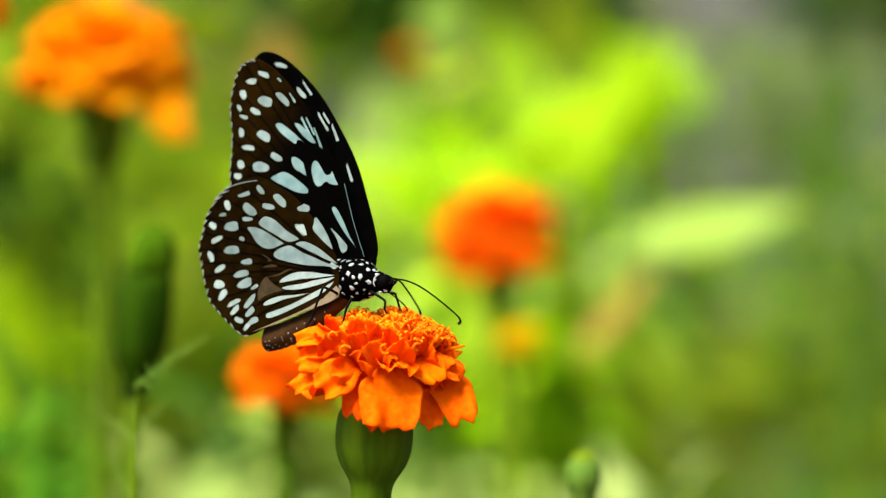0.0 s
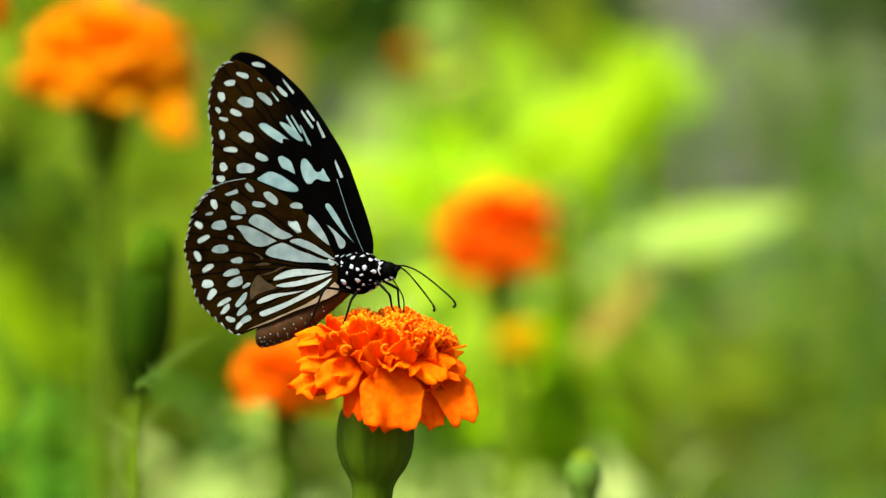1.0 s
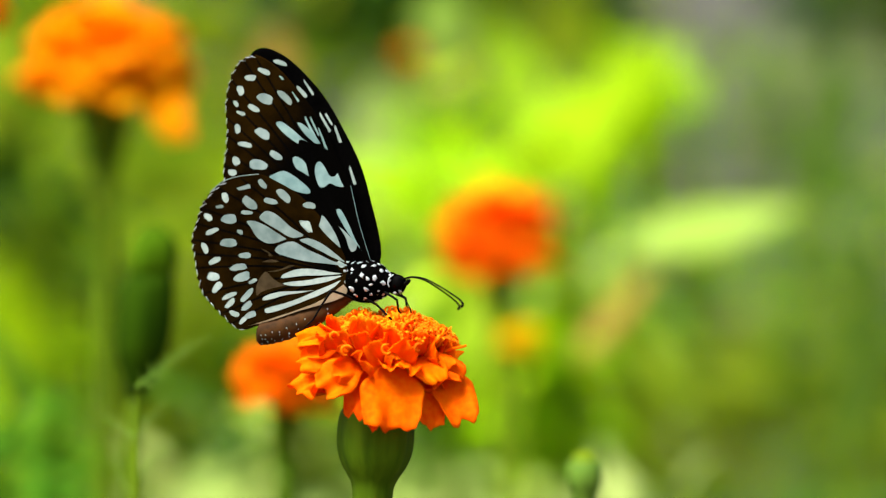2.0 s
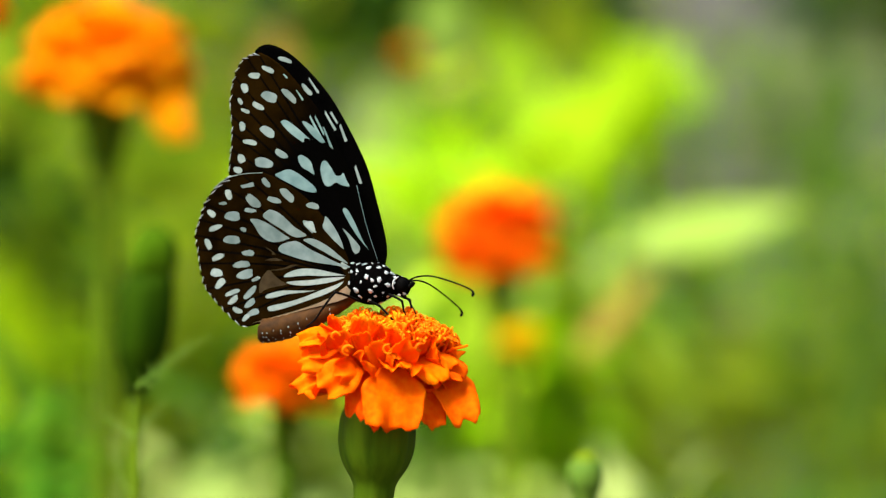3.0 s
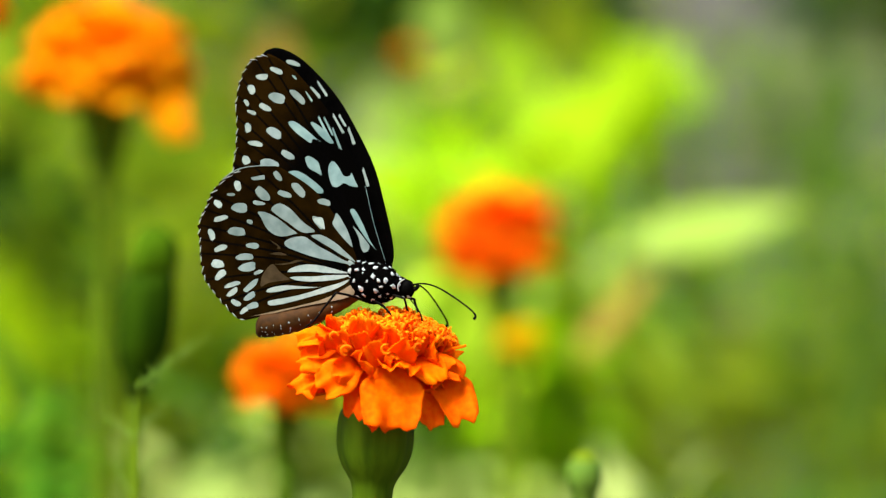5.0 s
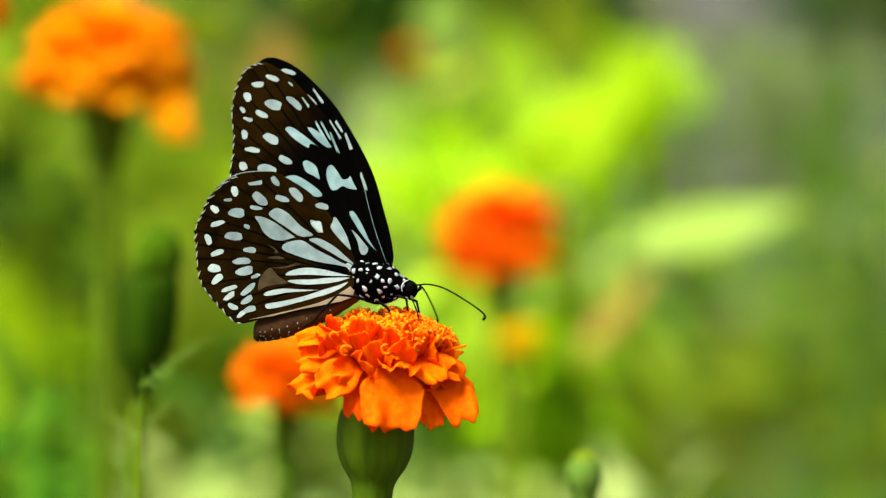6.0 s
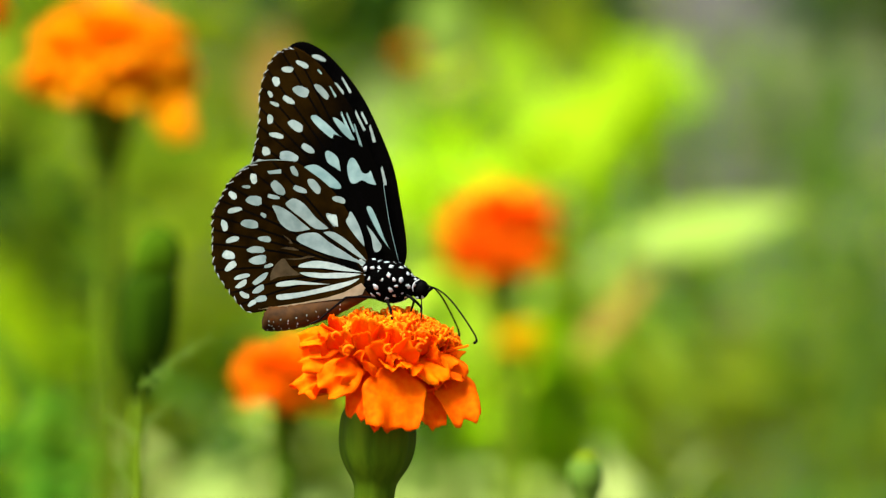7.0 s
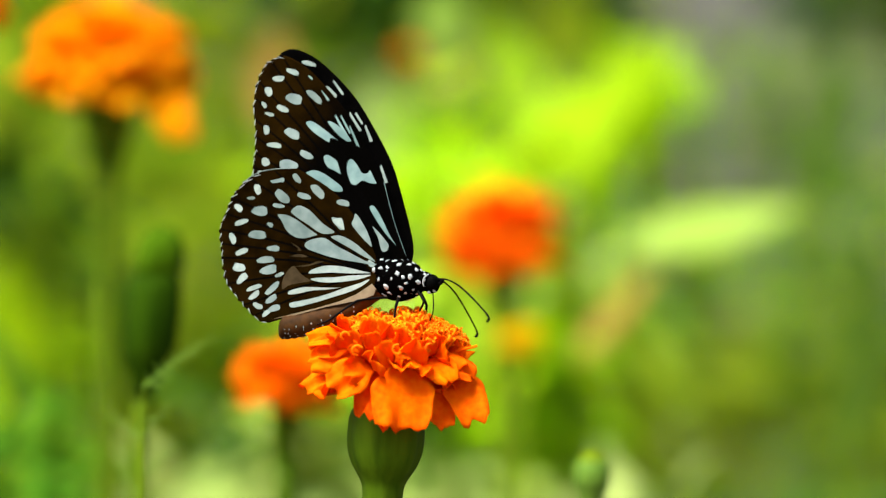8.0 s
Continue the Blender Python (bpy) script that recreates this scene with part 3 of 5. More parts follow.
FORE_OUTLINE = [(-4.0, -3.9), (-0.6, -0.6), (-2.4, 7.5), (-3.6, 16.1), (-6.6, 24.2), (-9.4, 31.4), (-13.6, 38.1), (-17.5, 43.2), (-21.6, 46.5), (-24.7, 47.0),
                (-27.5, 45.5), (-29.7, 41.8), (-31.0, 36.9), (-31.2, 31.8), (-31.9, 26.9), (-32.9, 22.1), (-32.2, 17.6), (-25.8, 11.5), (-14.3, 3.2), (-5.2, -2.2)]
FORE_FAR_OUTLINE = [(-0.7, -3.6), (1.6, -0.4), (1.8, 4.1), (0.6, 12.1), (-1.0, 20.2), (-4.1, 28.3), (-7.7, 35.7), (-11.8, 41.4), (-16.3, 46.0), (-20.8, 48.3),
                    (-24.1, 47.3), (-25.4, 43.5), (-26.0, 37.4), (-26.4, 30.0), (-24.8, 21.3), (-18.0, 11.5), (-8.1, 2.8)]
HIND_OUTLINE = [(0.8, 1.5), (0.2, 4.7), (-2.9, 11.3), (-7.4, 17.6), (-12.5, 21.7), (-16.2, 23.8), (-20.6, 24.0), (-24.5, 23.5), (-28.0, 21.6), (-31.0, 18.6), (-32.6, 15.4), (-34.2, 12.1),
                (-34.2, 8.3), (-34.1, 4.3), (-33.6, 0.3), (-31.7, -2.9), (-29.3, -6.1), (-26.1, -9.3), (-22.2, -9.2), (-15.6, -7.6), (-8.6, -6.9), (-2.4, -5.6), (0.1, -2.9)]
HIND_OUTER_ROW = [(-24.74, 20.28, 0.78, -24.64, 19.58, 0.91), (-29.51, 16.42, 0.78, -29.01, 16.02, 0.78), (-29.8, 12.8, 0.65, -27.9, 13.2, 0.65), (-31.19, 10.1, 0.78, -30.89, 9.1, 0.78), (-30.2, 6.2, 0.52, -28.3, 6.8, 0.78),
                  (-30.43, 3.21, 1.04, -29.63, 3.01, 1.04), (-30.01, 0.22, 0.78, -29.01, 1.12, 0.91), (-28.2, -1.9, 0.52, -25.8, -1.3, 0.65), (-27.82, -3.75, 0.52, -26.32, -2.85, 0.78), (-26.9, -5.4, 0.65, -25.8, -5.9, 0.65),
                  (-25.04, -7.72, 0.52, -24.24, -7.12, 0.65)]
HIND_SECOND_ROW = [(-26.8, 18.1, 0.39, -25.7, 18.1, 0.39), (-25.35, 15.24, 1.04, -23.65, 14.94, 1.17), (-22.6, 12.0, 0.52, -22.2, 11.8, 0.52), (-26.52, 10.14, 1.04, -24.22, 9.74, 0.91), (-22.8, 6.7, 0.65, -21.3, 6.6, 0.78),
                   (-25.1, 4.3, 0.78, -22.8, 4.3, 0.91), (-24.5, 1.95, 0.91, -22.4, 2.15, 1.17), (-24.0, -2.9, 0.65, -21.8, -1.3, 0.78), (-24.0, -4.8, 0.65, -22.5, -4.0, 0.78), (-23.3, -6.6, 0.78, -22.1, -6.3, 0.78),
                   (-21.8, 0.6, 0.39, -20.7, 0.8, 0.39)]
HIND_UPPER_ROW = [(-21.2, 21.3, 0.39, -19.0, 21.5, 0.52), (-16.02, 22.08, 0.65, -15.42, 21.08, 0.78), (-19.86, 18.53, 1.04, -18.76, 17.23, 1.3), (-21.1, 16.1, 0.52, -19.4, 15.7, 0.52), (-15.3, 17.9, 0.65, -13.6, 17.2, 0.78),
                  (-11.87, 19.09, 0.91, -10.67, 17.59, 1.17), (-6.42, 15.5, 0.78, -5.02, 15.1, 0.78), (-7.9, 11.8, 0.78, -6.8, 10.1, 0.65)]
HIND_STREAKS = [(-21.2, 0.8, 0.39, -20.4, 1.0, 0.39), (-0.7, 1.7, 0.65, -0.2, 1.3, 0.65)]
HIND_CELLS_UPPER = [[(-20.6, 13.8), (-20.2, 14.1), (-18.6, 13.8), (-16.3, 12.5), (-13.8, 10.4), (-12.0, 8.9), (-12.5, 8.6), (-15.0, 8.2), (-17.1, 8.7), (-18.9, 10.3), (-19.8, 12.3)],
                    [(-17.6, 14.3), (-16.7, 15.3), (-15.4, 15.6), (-13.2, 14.3), (-10.7, 11.4), (-8.0, 9.1), (-10.0, 8.7), (-11.7, 9.3), (-13.8, 11.0), (-16.3, 12.9)],
                    [(-15.1, 6.8), (-14.0, 7.8), (-11.3, 8.2), (-9.8, 7.7), (-7.5, 5.9), (-5.0, 4.4), (-1.8, 2.4), (0.8, 1.4), (0.5, 0.9), (-3.1, 1.9), (-6.8, 2.8), (-9.9, 3.8), (-12.5, 4.9), (-14.4, 5.8)],
                    [(-9.1, 8.1), (-6.9, 8.3), (-4.1, 6.7), (-1.8, 4.6), (0.7, 1.8), (-1.8, 3.0), (-4.7, 5.0), (-7.1, 6.6)],
                    [(-4.2, 10.4), (-3.7, 11.7), (-3.2, 12.8), (-2.2, 11.7), (-0.6, 8.3), (0.1, 5.1), (-1.2, 6.2), (-2.9, 8.3)],
                    [(0.3, 9.7), (1.5, 8.7), (3.4, 6.1), (3.9, 5.1), (3.4, 4.0), (2.4, 3.8), (1.8, 4.9), (1.4, 7.1)]]
HIND_CELLS_LOWER = [[(-14.6, 0.5), (-13.7, 1.4), (-10.5, 2.0), (-6.8, 1.5), (-3.0, 0.3), (-0.5, -0.6), (-5.5, -0.3), (-9.3, 0.2), (-13.0, 0.3)],
                    [(-14.3, -0.7), (-12.4, -0.5), (-8.6, -0.7), (-5.5, -0.6), (-0.5, -0.9), (-3.0, -1.7), (-6.7, -2.0), (-10.5, -1.9), (-13.0, -1.4)],
                    [(-19.5, -3.3), (-18.6, -2.7), (-15.5, -2.3), (-11.7, -2.7), (-7.4, -3.2), (-10.5, -3.4), (-14.2, -3.4), (-17.3, -3.8), (-19.2, -3.8)],
                    [(-19.4, -5.9), (-18.6, -5.4), (-14.2, -4.9), (-10.5, -4.2), (-6.7, -3.2), (-3.6, -2.5), (-0.9, -1.8), (-2.4, -3.1), (-5.5, -4.3), (-8.6, -5.0), (-12.3, -5.8), (-16.0, -6.5), (-18.8, -6.7)],
                    [(-8.3, 11.9), (-6.3, 12.0), (-5.8, 9.8), (-6.0, 9.3), (-7.2, 10.1), (-8.2, 11.1)]]
HIND_CELLS_DIM = [[(-20.7, -2.5), (-20.5, -0.4), (-19.3, 1.5), (-17.7, 2.5), (-16.4, 0.9), (-15.3, -0.1), (-14.0, -1.2), (-16.7, -1.5), (-19.0, -1.8)],
                  [(-18.5, 4.7), (-16.2, 5.0), (-14.3, 4.2), (-15.6, 4.1), (-17.7, 4.4)],
                  [(-18.0, 2.4), (-14.3, 2.6), (-12.4, 3.1), (-10.8, 2.8), (-13.0, 2.3), (-15.5, 2.0)],
                  [(-18.1, 7.7), (-16.6, 6.8), (-15.7, 5.6), (-16.8, 5.7), (-16.6, 6.2), (-17.6, 7.0)]]
FORE_OUTER_ROW = [(-21.88, 43.5, 0.65, -20.28, 42.7, 0.65), (-25.15, 42.17, 0.65, -23.75, 41.97, 0.78), (-27.05, 39.74, 0.91, -26.95, 39.34, 0.91), (-28.5, 37.0, 0.52, -28.2, 36.5, 0.52), (-28.0, 34.8, 0.39, -26.8, 34.3, 0.52),
                  (-28.49, 31.52, 0.78, -28.49, 30.92, 0.78), (-28.09, 27.85, 0.65, -26.09, 27.35, 0.65), (-29.56, 24.38, 0.91, -29.46, 23.98, 0.91), (-30.9, 21.8, 0.78, -30.3, 21.7, 0.78), (-25.0, 35.8, 0.65, -23.7, 34.9, 0.78)]
FORE_DISCAL = [(-22.27, 37.53, 1.17, -20.67, 36.73, 1.17), (-17.8, 37.99, 0.78, -16.0, 35.99, 0.91), (-23.58, 30.17, 1.04, -21.98, 28.97, 1.04), (-20.86, 24.98, 0.78, -19.56, 23.98, 0.91), (-25.6, 23.1, 1.17, -23.3, 22.6, 1.17)]
FORE_CELLS = [[(-19.52, 31.49), (-18.14, 31.77), (-15.69, 29.8), (-13.31, 27.32), (-12.82, 26.79), (-14.3, 27.3), (-14.84, 26.49), (-16.77, 27.96), (-18.54, 29.73)],
              [(-14.63, 31.01), (-13.38, 30.85), (-11.33, 28.89), (-9.76, 26.44), (-10.04, 25.96), (-11.0, 26.24), (-12.96, 28.2)],
              [(-16.48, 23.32), (-15.49, 23.89), (-13.59, 22.45), (-13.12, 20.63), (-13.02, 19.2), (-14.35, 20.09), (-15.91, 21.24)],
              [(-22.1, 19.8), (-20.9, 20.6), (-19.3, 21.0), (-17.9, 20.7), (-15.8, 19.2), (-13.1, 16.5), (-13.3, 15.3), (-16.1, 16.0), (-19.0, 17.7)],
              [(-11.64, 19.98), (-10.98, 21.97), (-9.9, 22.03), (-8.96, 20.6), (-8.13, 18.86), (-6.97, 18.71), (-6.33, 19.26), (-5.67, 17.43), (-5.22, 16.01), (-6.96, 16.34), (-8.31, 17.05), (-9.81, 16.35), (-11.06, 16.96)],
              [(-7.5, 11.1), (-6.3, 11.2), (-4.8, 8.0), (-3.6, 4.5), (-2.4, 1.9), (-3.6, 3.3), (-5.1, 5.6), (-6.7, 8.8)]]
FORE_SLIVERS = [(-12.6, 32.0, 0.19, -10.7, 27.2, 0.39), (-11.4, 31.8, 0.19, -9.9, 28.0, 0.26), (-9.7, 29.3, 0.19, -8.5, 25.0, 0.32), (-17.6, 41.7, 0.19, -16.9, 40.9, 0.26), (-15.0, 37.9, 0.13, -13.9, 35.9, 0.26)]
FAR_MARKS = [(-18.45, 45.07, 0.65, -16.45, 44.27, 0.52), (-13.89, 38.69, 0.52, -12.39, 36.89, 0.65), (-12.3, 40.1, 0.19, -10.6, 37.1, 0.32), (-9.3, 32.4, 0.26, -7.5, 28.7, 0.32), (-8.0, 32.3, 0.26, -6.9, 30.1, 0.26),
             (-6.16, 29.34, 0.26, -5.26, 26.14, 0.39), (-3.6, 20.1, 0.26, -2.8, 16.7, 0.39), (-17.8, 41.9, 0.19, -17.3, 41.3, 0.26)]
VEIN_FORE = [(-28.7, 41.8), (-30.8, 33.9), (-30.9, 29.9), (-31.5, 26.3), (-22.6, 46.0), (-30.0, 38.3), (-25.5, 45.8), (-32.2, 23.4)]
VEIN_HIND = [(-25.8, 22.1), (-30.4, 18.4), (-33.5, 11.8), (-33.8, 5.6), (-32.7, -0.2), (-29.5, -5.2), (-27.0, -7.6), (-20.5, 23.6), (-32.2, 15.2), (-33.8, 8.7)]


def camber_hind(x, z):
    return 0.28 * math.sin((x + 20) * 0.08) + 0.12 * math.sin(z * 0.11)


def camber_fore(x, z):
    return 0.22 * math.sin((x + z) * 0.07)


ABDOMEN_JOINT = Vector((-0.0030, 0.0, -0.0017))


def butterfly():
    ob = base("butterfly", (0, 0, 0), "black and pale blue tiger butterfly with closed spotted wings, feeding", "butterfly")
    rng = random.Random(5)

    def spotted(name, m, count, lo, hi, label, wob=0.04, face=lambda d: True):
        bm = bmesh.new()
        blob(bm, m, 14, 20, wob)
        hull = put(name, bm, M_BLACK, ob, label)
        placed = []
        tries = 0
        while len(placed) < count and tries < 4000:
            tries += 1
            d = Vector((rng.gauss(0, 1), rng.gauss(0, 1), rng.gauss(0, 1))).normalized()
            if not face(d):
                continue
            p = m @ d
            r = rng.uniform(lo, hi) * 0.001
            if any((p - q).length < (r + s) * 1.5 for q, s in placed):
                continue
            placed.append((p, r))
            nrm = (m.to_3x3().inverted().transposed() @ d).normalized()
            bm = bmesh.new()
            turn = nrm.to_track_quat("Z", "Y").to_matrix().to_4x4()
            blob(bm, Matrix.Translation(p) @ turn @ Matrix.Rotation(rng.uniform(0, 3), 4, "Z") @ Matrix.Diagonal((r * rng.uniform(0.95, 1.35), r * rng.uniform(0.75, 1.0), 0.00006, 1)), 4, 9, 0.9)
            put("body_dot", bm, M_WHITE, hull)
        return hull

    # thorax, head, abdomen
    thorax_m = Matrix.Translation((-0.0004, 0, 0)) @ Matrix.Rotation(radians(14), 4, "Y") @ Matrix.Diagonal((0.0061, 0.0038, 0.0047, 1))
    spotted("thorax", thorax_m, 74, 0.34, 0.66, "black furry thorax with white dots", 0.06)
    root_m = Matrix.Translation((-0.0040, 0, 0.0026)) @ Matrix.Diagonal((0.0026, 0.0030, 0.0026, 1))
    spotted("wing_base", root_m, 26, 0.26, 0.55, "black wing joint with white dots", 0.05)
    neck_m = Matrix.Translation((0.0046, 0, -0.0010)) @ Matrix.Diagonal((0.0026, 0.0022, 0.0023, 1))
    spotted("neck", neck_m, 20, 0.22, 0.36, "", 0.05)
    head_m = Matrix.Translation((0.0066, 0, -0.0018)) @ Matrix.Diagonal((0.0020, 0.0019, 0.0021, 1))
    head = spotted("head", head_m, 10, 0.16, 0.28, "small black head with white dots")
    for sy in (-1, 1):
        bm = bmesh.new()
        blob(bm, Matrix.Translation((0.0069, sy * 0.0011, -0.0016)) @ Matrix.Diagonal((0.00145, 0.0011, 0.0016, 1)))
        put("eye", bm, M_EYE, head, "glossy black compound eye")
        bm = bmesh.new()
        path = spline([(0.0066, sy * 0.0017, 0.0004), (0.0056, sy * 0.0020, -0.0002), (0.0051, sy * 0.0021, -0.0012), (0.0052, sy * 0.0020, -0.0022)], 5)
        tube(bm, path, [0.00010 + 0.00008 * math.sin(math.pi * i / (len(path) - 1)) for i in range(len(path))], 6)
        put("eye_ring", bm, M_WHITE, head)
        for fx, fz, fr in ((0.0060, -0.0036, 0.00042), (0.0072, -0.0035, 0.00036)):
            bm = bmesh.new()
            blob(bm, Matrix.Translation((fx, sy * 0.0011, fz)) @ Matrix.Diagonal((fr, 0.0002, fr * 0.8, 1)), 5, 9, 0.3)
            put("body_dot", bm, M_WHITE, head)
        bm = bmesh.new()
        tube(bm, spline([(0.0078, sy * 0.0007, -0.0022), (0.0088, sy * 0.0008, -0.0018), (0.0093, sy * 0.0008, -0.0012)], 5), [0.0004] * 5 + [0.00035] * 5 + [0.0001], 6)
        put("palp", bm, M_LEG, head)
    # hairs on the thorax
    bm = bmesh.new()
    for _ in range(170):
        d = Vector((rng.gauss(0.2, 0.8), rng.gauss(0, 0.6), rng.gauss(0.4, 0.7))).normalized()
        p = thorax_m @ d
        q = p + d * rng.uniform(0.0004, 0.0009) + Vector((-0.0003, 0, 0))
        tube(bm, [p, q], [0.00004, 0.00001], 3, False)
    tagged(put("hairs", bm, M_LEG, ob, "fine dark body hair"), kind="stuff")

    # abdomen, built from its joint behind the thorax
    bm = bmesh.new()
    spine = [Vector((p[0] * 0.001, 0.0, p[1] * 0.001)) - ABDOMEN_JOINT for p in spline([(-2.2, -1.5), (-7.4, -4.2), (-14.2, -6.7), (-21.0, -8.3), (-25.6, -8.7), (-27.4, -8.4)], 6)]
    n = len(spine)
    rad = []
    for i in range(n):
        q = i / (n - 1)
        r = 0.0013 + 0.0015 * smoothstep(0.05, 0.6, q) - 0.0016 * smoothstep(0.84, 1, q) ** 2
        rad.append(r * (1 + 0.035 * math.cos(i * math.pi)))
    tube(bm, spine, rad, 18)
    abd = put("abdomen", bm, M_ABDOMEN, ob, "brown ringed abdomen with pale dots")
    for i in range(9, n - 3, 2):
        for k in range(3):
            a = -1.0 + 0.42 * k + rng.uniform(-0.12, 0.12)
            p = spine[i] + Vector((rng.uniform(-0.0003, 0.0003), -rad[i] * math.cos(a), rad[i] * math.sin(a)))
            bm = bmesh.new()
            blob(bm, Matrix.Translation(p) @ Matrix.Diagonal((rng.uniform(0.00010, 0.00020), 0.00010, rng.uniform(0.00014, 0.00030), 1)), 4, 7)
            put("body_dot", bm, M_PALE, abd)
    # wings: the pair towards the viewer, and the pair behind it
    rows = ((M_PALE, HIND_OUTER_ROW), (M_SPOT, HIND_SECOND_ROW), (M_SPOT, HIND_UPPER_ROW), (M_PALE, HIND_STREAKS))
    parts = {"abdomen": abd}
    parts["hindwing"] = wing("hindwing", ob, HIND_OUTLINE, camber_hind, M_MEMBRANE, (0.30, 0.76, 20), rows, VEIN_HIND, "brown hindwing with pale blue streaks and spots", root=(-0.6, -0.6),
                             cells_of=((M_SPOT, HIND_CELLS_UPPER), (M_PALE, HIND_CELLS_LOWER), (M_DIM, HIND_CELLS_DIM)), depth_of_teeth=0.019)
    rows = ((M_PALE, FORE_OUTER_ROW), (M_SPOT, FORE_DISCAL), (M_AQUA, FORE_SLIVERS))
    parts["forewing"] = wing("forewing", ob, FORE_OUTLINE, camber_fore, M_FORE, (0.42, 0.78, 16), rows, VEIN_FORE, "dark forewing with aqua patches and white spots", root=(-5.0, 2.0), cells_of=((M_AQUA, FORE_CELLS),))
    bm = bmesh.new()
    edge = spline([(x, 0, z) for x, z in FORE_OUTLINE[1:4]], 6)
    tube(bm, [(p.x * 0.001, (camber_fore(p.x, p.z) - 0.02) * 0.001, p.z * 0.001) for p in edge], 0.00006, 6)
    put("costal_edge", bm, M_AQUA, parts["forewing"], "pale leading edge")
    bm = bmesh.new()
    edge = spline([(x, 0, z) for x, z in HIND_OUTLINE[5:9]], 6)
    tube(bm, [(p.x * 0.001, (camber_hind(p.x, p.z) - 0.04) * 0.001, p.z * 0.001) for p in edge], 0.00009, 6)
    put("leading_edge", bm, M_SPOT, parts["hindwing"], "pale grey leading edge")
    parts["far_forewing"] = wing("forewing", ob, FORE_FAR_OUTLINE, camber_fore, M_BLACK, (0.60, 0.80, 10), ((M_PALE, FAR_MARKS),), [], "black forewing with white spots, behind", root=(-6.0, 2.0))
    parts["far_hindwing"] = wing("hindwing", ob, HIND_OUTLINE, lambda x, z: -camber_hind(x, z), M_MEMBRANE, (0.30, 0.76, 20),
                                 ((M_PALE, HIND_OUTER_ROW), (M_SPOT, HIND_SECOND_ROW), (M_SPOT, HIND_UPPER_ROW)), VEIN_HIND, "brown hindwing with pale spots, behind", root=(-0.6, -0.6),
                                 cells_of=((M_SPOT, HIND_CELLS_UPPER), (M_SPOT, HIND_CELLS_LOWER)), face=-1)
    # pale inner fold of the hindwing over the abdomen
    bm = bmesh.new()
    fold = [(-23.5, -8.8), (-17.9, -7.9), (-12.9, -7.1), (-7.9, -6.1), (-4.2, -4.9), (-0.5, -2.9), (0.3, -4.0), (-0.3, -5.4), (-2.9, -6.1), (-7.3, -6.7), (-11.7, -7.2), (-17.9, -8.3)]
    f = [bm.verts.new((x * 0.001, (camber_hind(x, z) - 0.09) * 0.001, z * 0.001)) for x, z in fold]
    b = [bm.verts.new((x * 0.001, (camber_hind(x, z) - 0.03) * 0.001, z * 0.001)) for x, z in fold]
    bm.faces.new(f)
    bm.faces.new(b[::-1])
    for k in range(len(f)):
        bm.faces.new((f[k], b[k], b[(k + 1) % len(f)], f[(k + 1) % len(f)]))
    put("inner_fold", bm, M_TAN, parts["hindwing"], "tan inner wing fold", smooth=False)

    # antennae, legs and tongue, each built along +x from its joint
    for key in ("antenna_near", "antenna_far"):
        bm = bmesh.new()
        ln = 0.0186
        path = spline([(0, 0, 0), (ln * 0.16, 0, ln * 0.085), (ln * 0.36, 0, ln * 0.125), (ln * 0.62, 0, ln * 0.115), (ln * 0.86, 0, ln * 0.085), (ln * 0.955, 0, ln * 0.062), (ln * 0.988, 0, ln * 0.032), (ln * 0.975, 0, -ln * 0.004)], 6)
        n = len(path)
        tube(bm, path, [0.00018 + 0.00014 * smoothstep(0.6, 0.95, i / n) for i in range(n)], 8)
        parts[key] = put("antenna", bm, M_LEG, ob, "thin black clubbed antenna")
    for key, thigh, shin in JOINTED:
        bm = bmesh.new()
        tube(bm, spline([(0, 0, 0), (thigh * 0.5, 0, 0.0002), (thigh, 0, 0)], 5), [0.00032 - 0.000006 * i for i in range(11)], 8)
        parts[key] = put("leg", bm, M_LEG, ob, "thin black jointed leg")
        bm = bmesh.new()
        path = spline([(0, 0, 0), (shin * 0.4, 0, 0.0001), (shin * 0.74, 0, 0.0), (shin * 0.84, 0, 0.0003), (shin, 0, 0.0009)], 5)
        tube(bm, path, [0.00028 - 0.00014 * i / len(path) for i in range(len(path))], 8)
        parts[key + "_shin"] = put("lower_leg", bm, M_LEG, parts[key])
    for key, ln, knee, kz in (("leg_hind_far", 0.0122, 0.38, 0.0024), ("leg_mid", 0.0098, 0.3, 0.0006), ("leg_fore_far", 0.0098, 0.45, 0.0022), ("tongue", 0.0088, 0.48, 0.0034)):
        bm = bmesh.new()
        if key == "tongue":
            path = spline([(0, 0, 0), (ln * knee, 0, kz), (ln, 0, 0)], 8)
            rads = [0.00014] * len(path)
        else:
            path = spline([(0, 0, 0), (ln * knee * 0.9, 0, kz), (ln * knee * 1.1, 0, kz * 0.95), (ln * 0.8, 0, kz * 0.2), (ln, 0, -0.0002)], 6)
            rads = [0.00034 - 0.00018 * i / len(path) for i in range(len(path))]
        tube(bm, path, rads, 8)
        parts[key] = put("proboscis" if key == "tongue" else "leg", bm, M_LEG, ob, "thin dark proboscis" if key == "tongue" else "thin black leg")
    return ob, parts


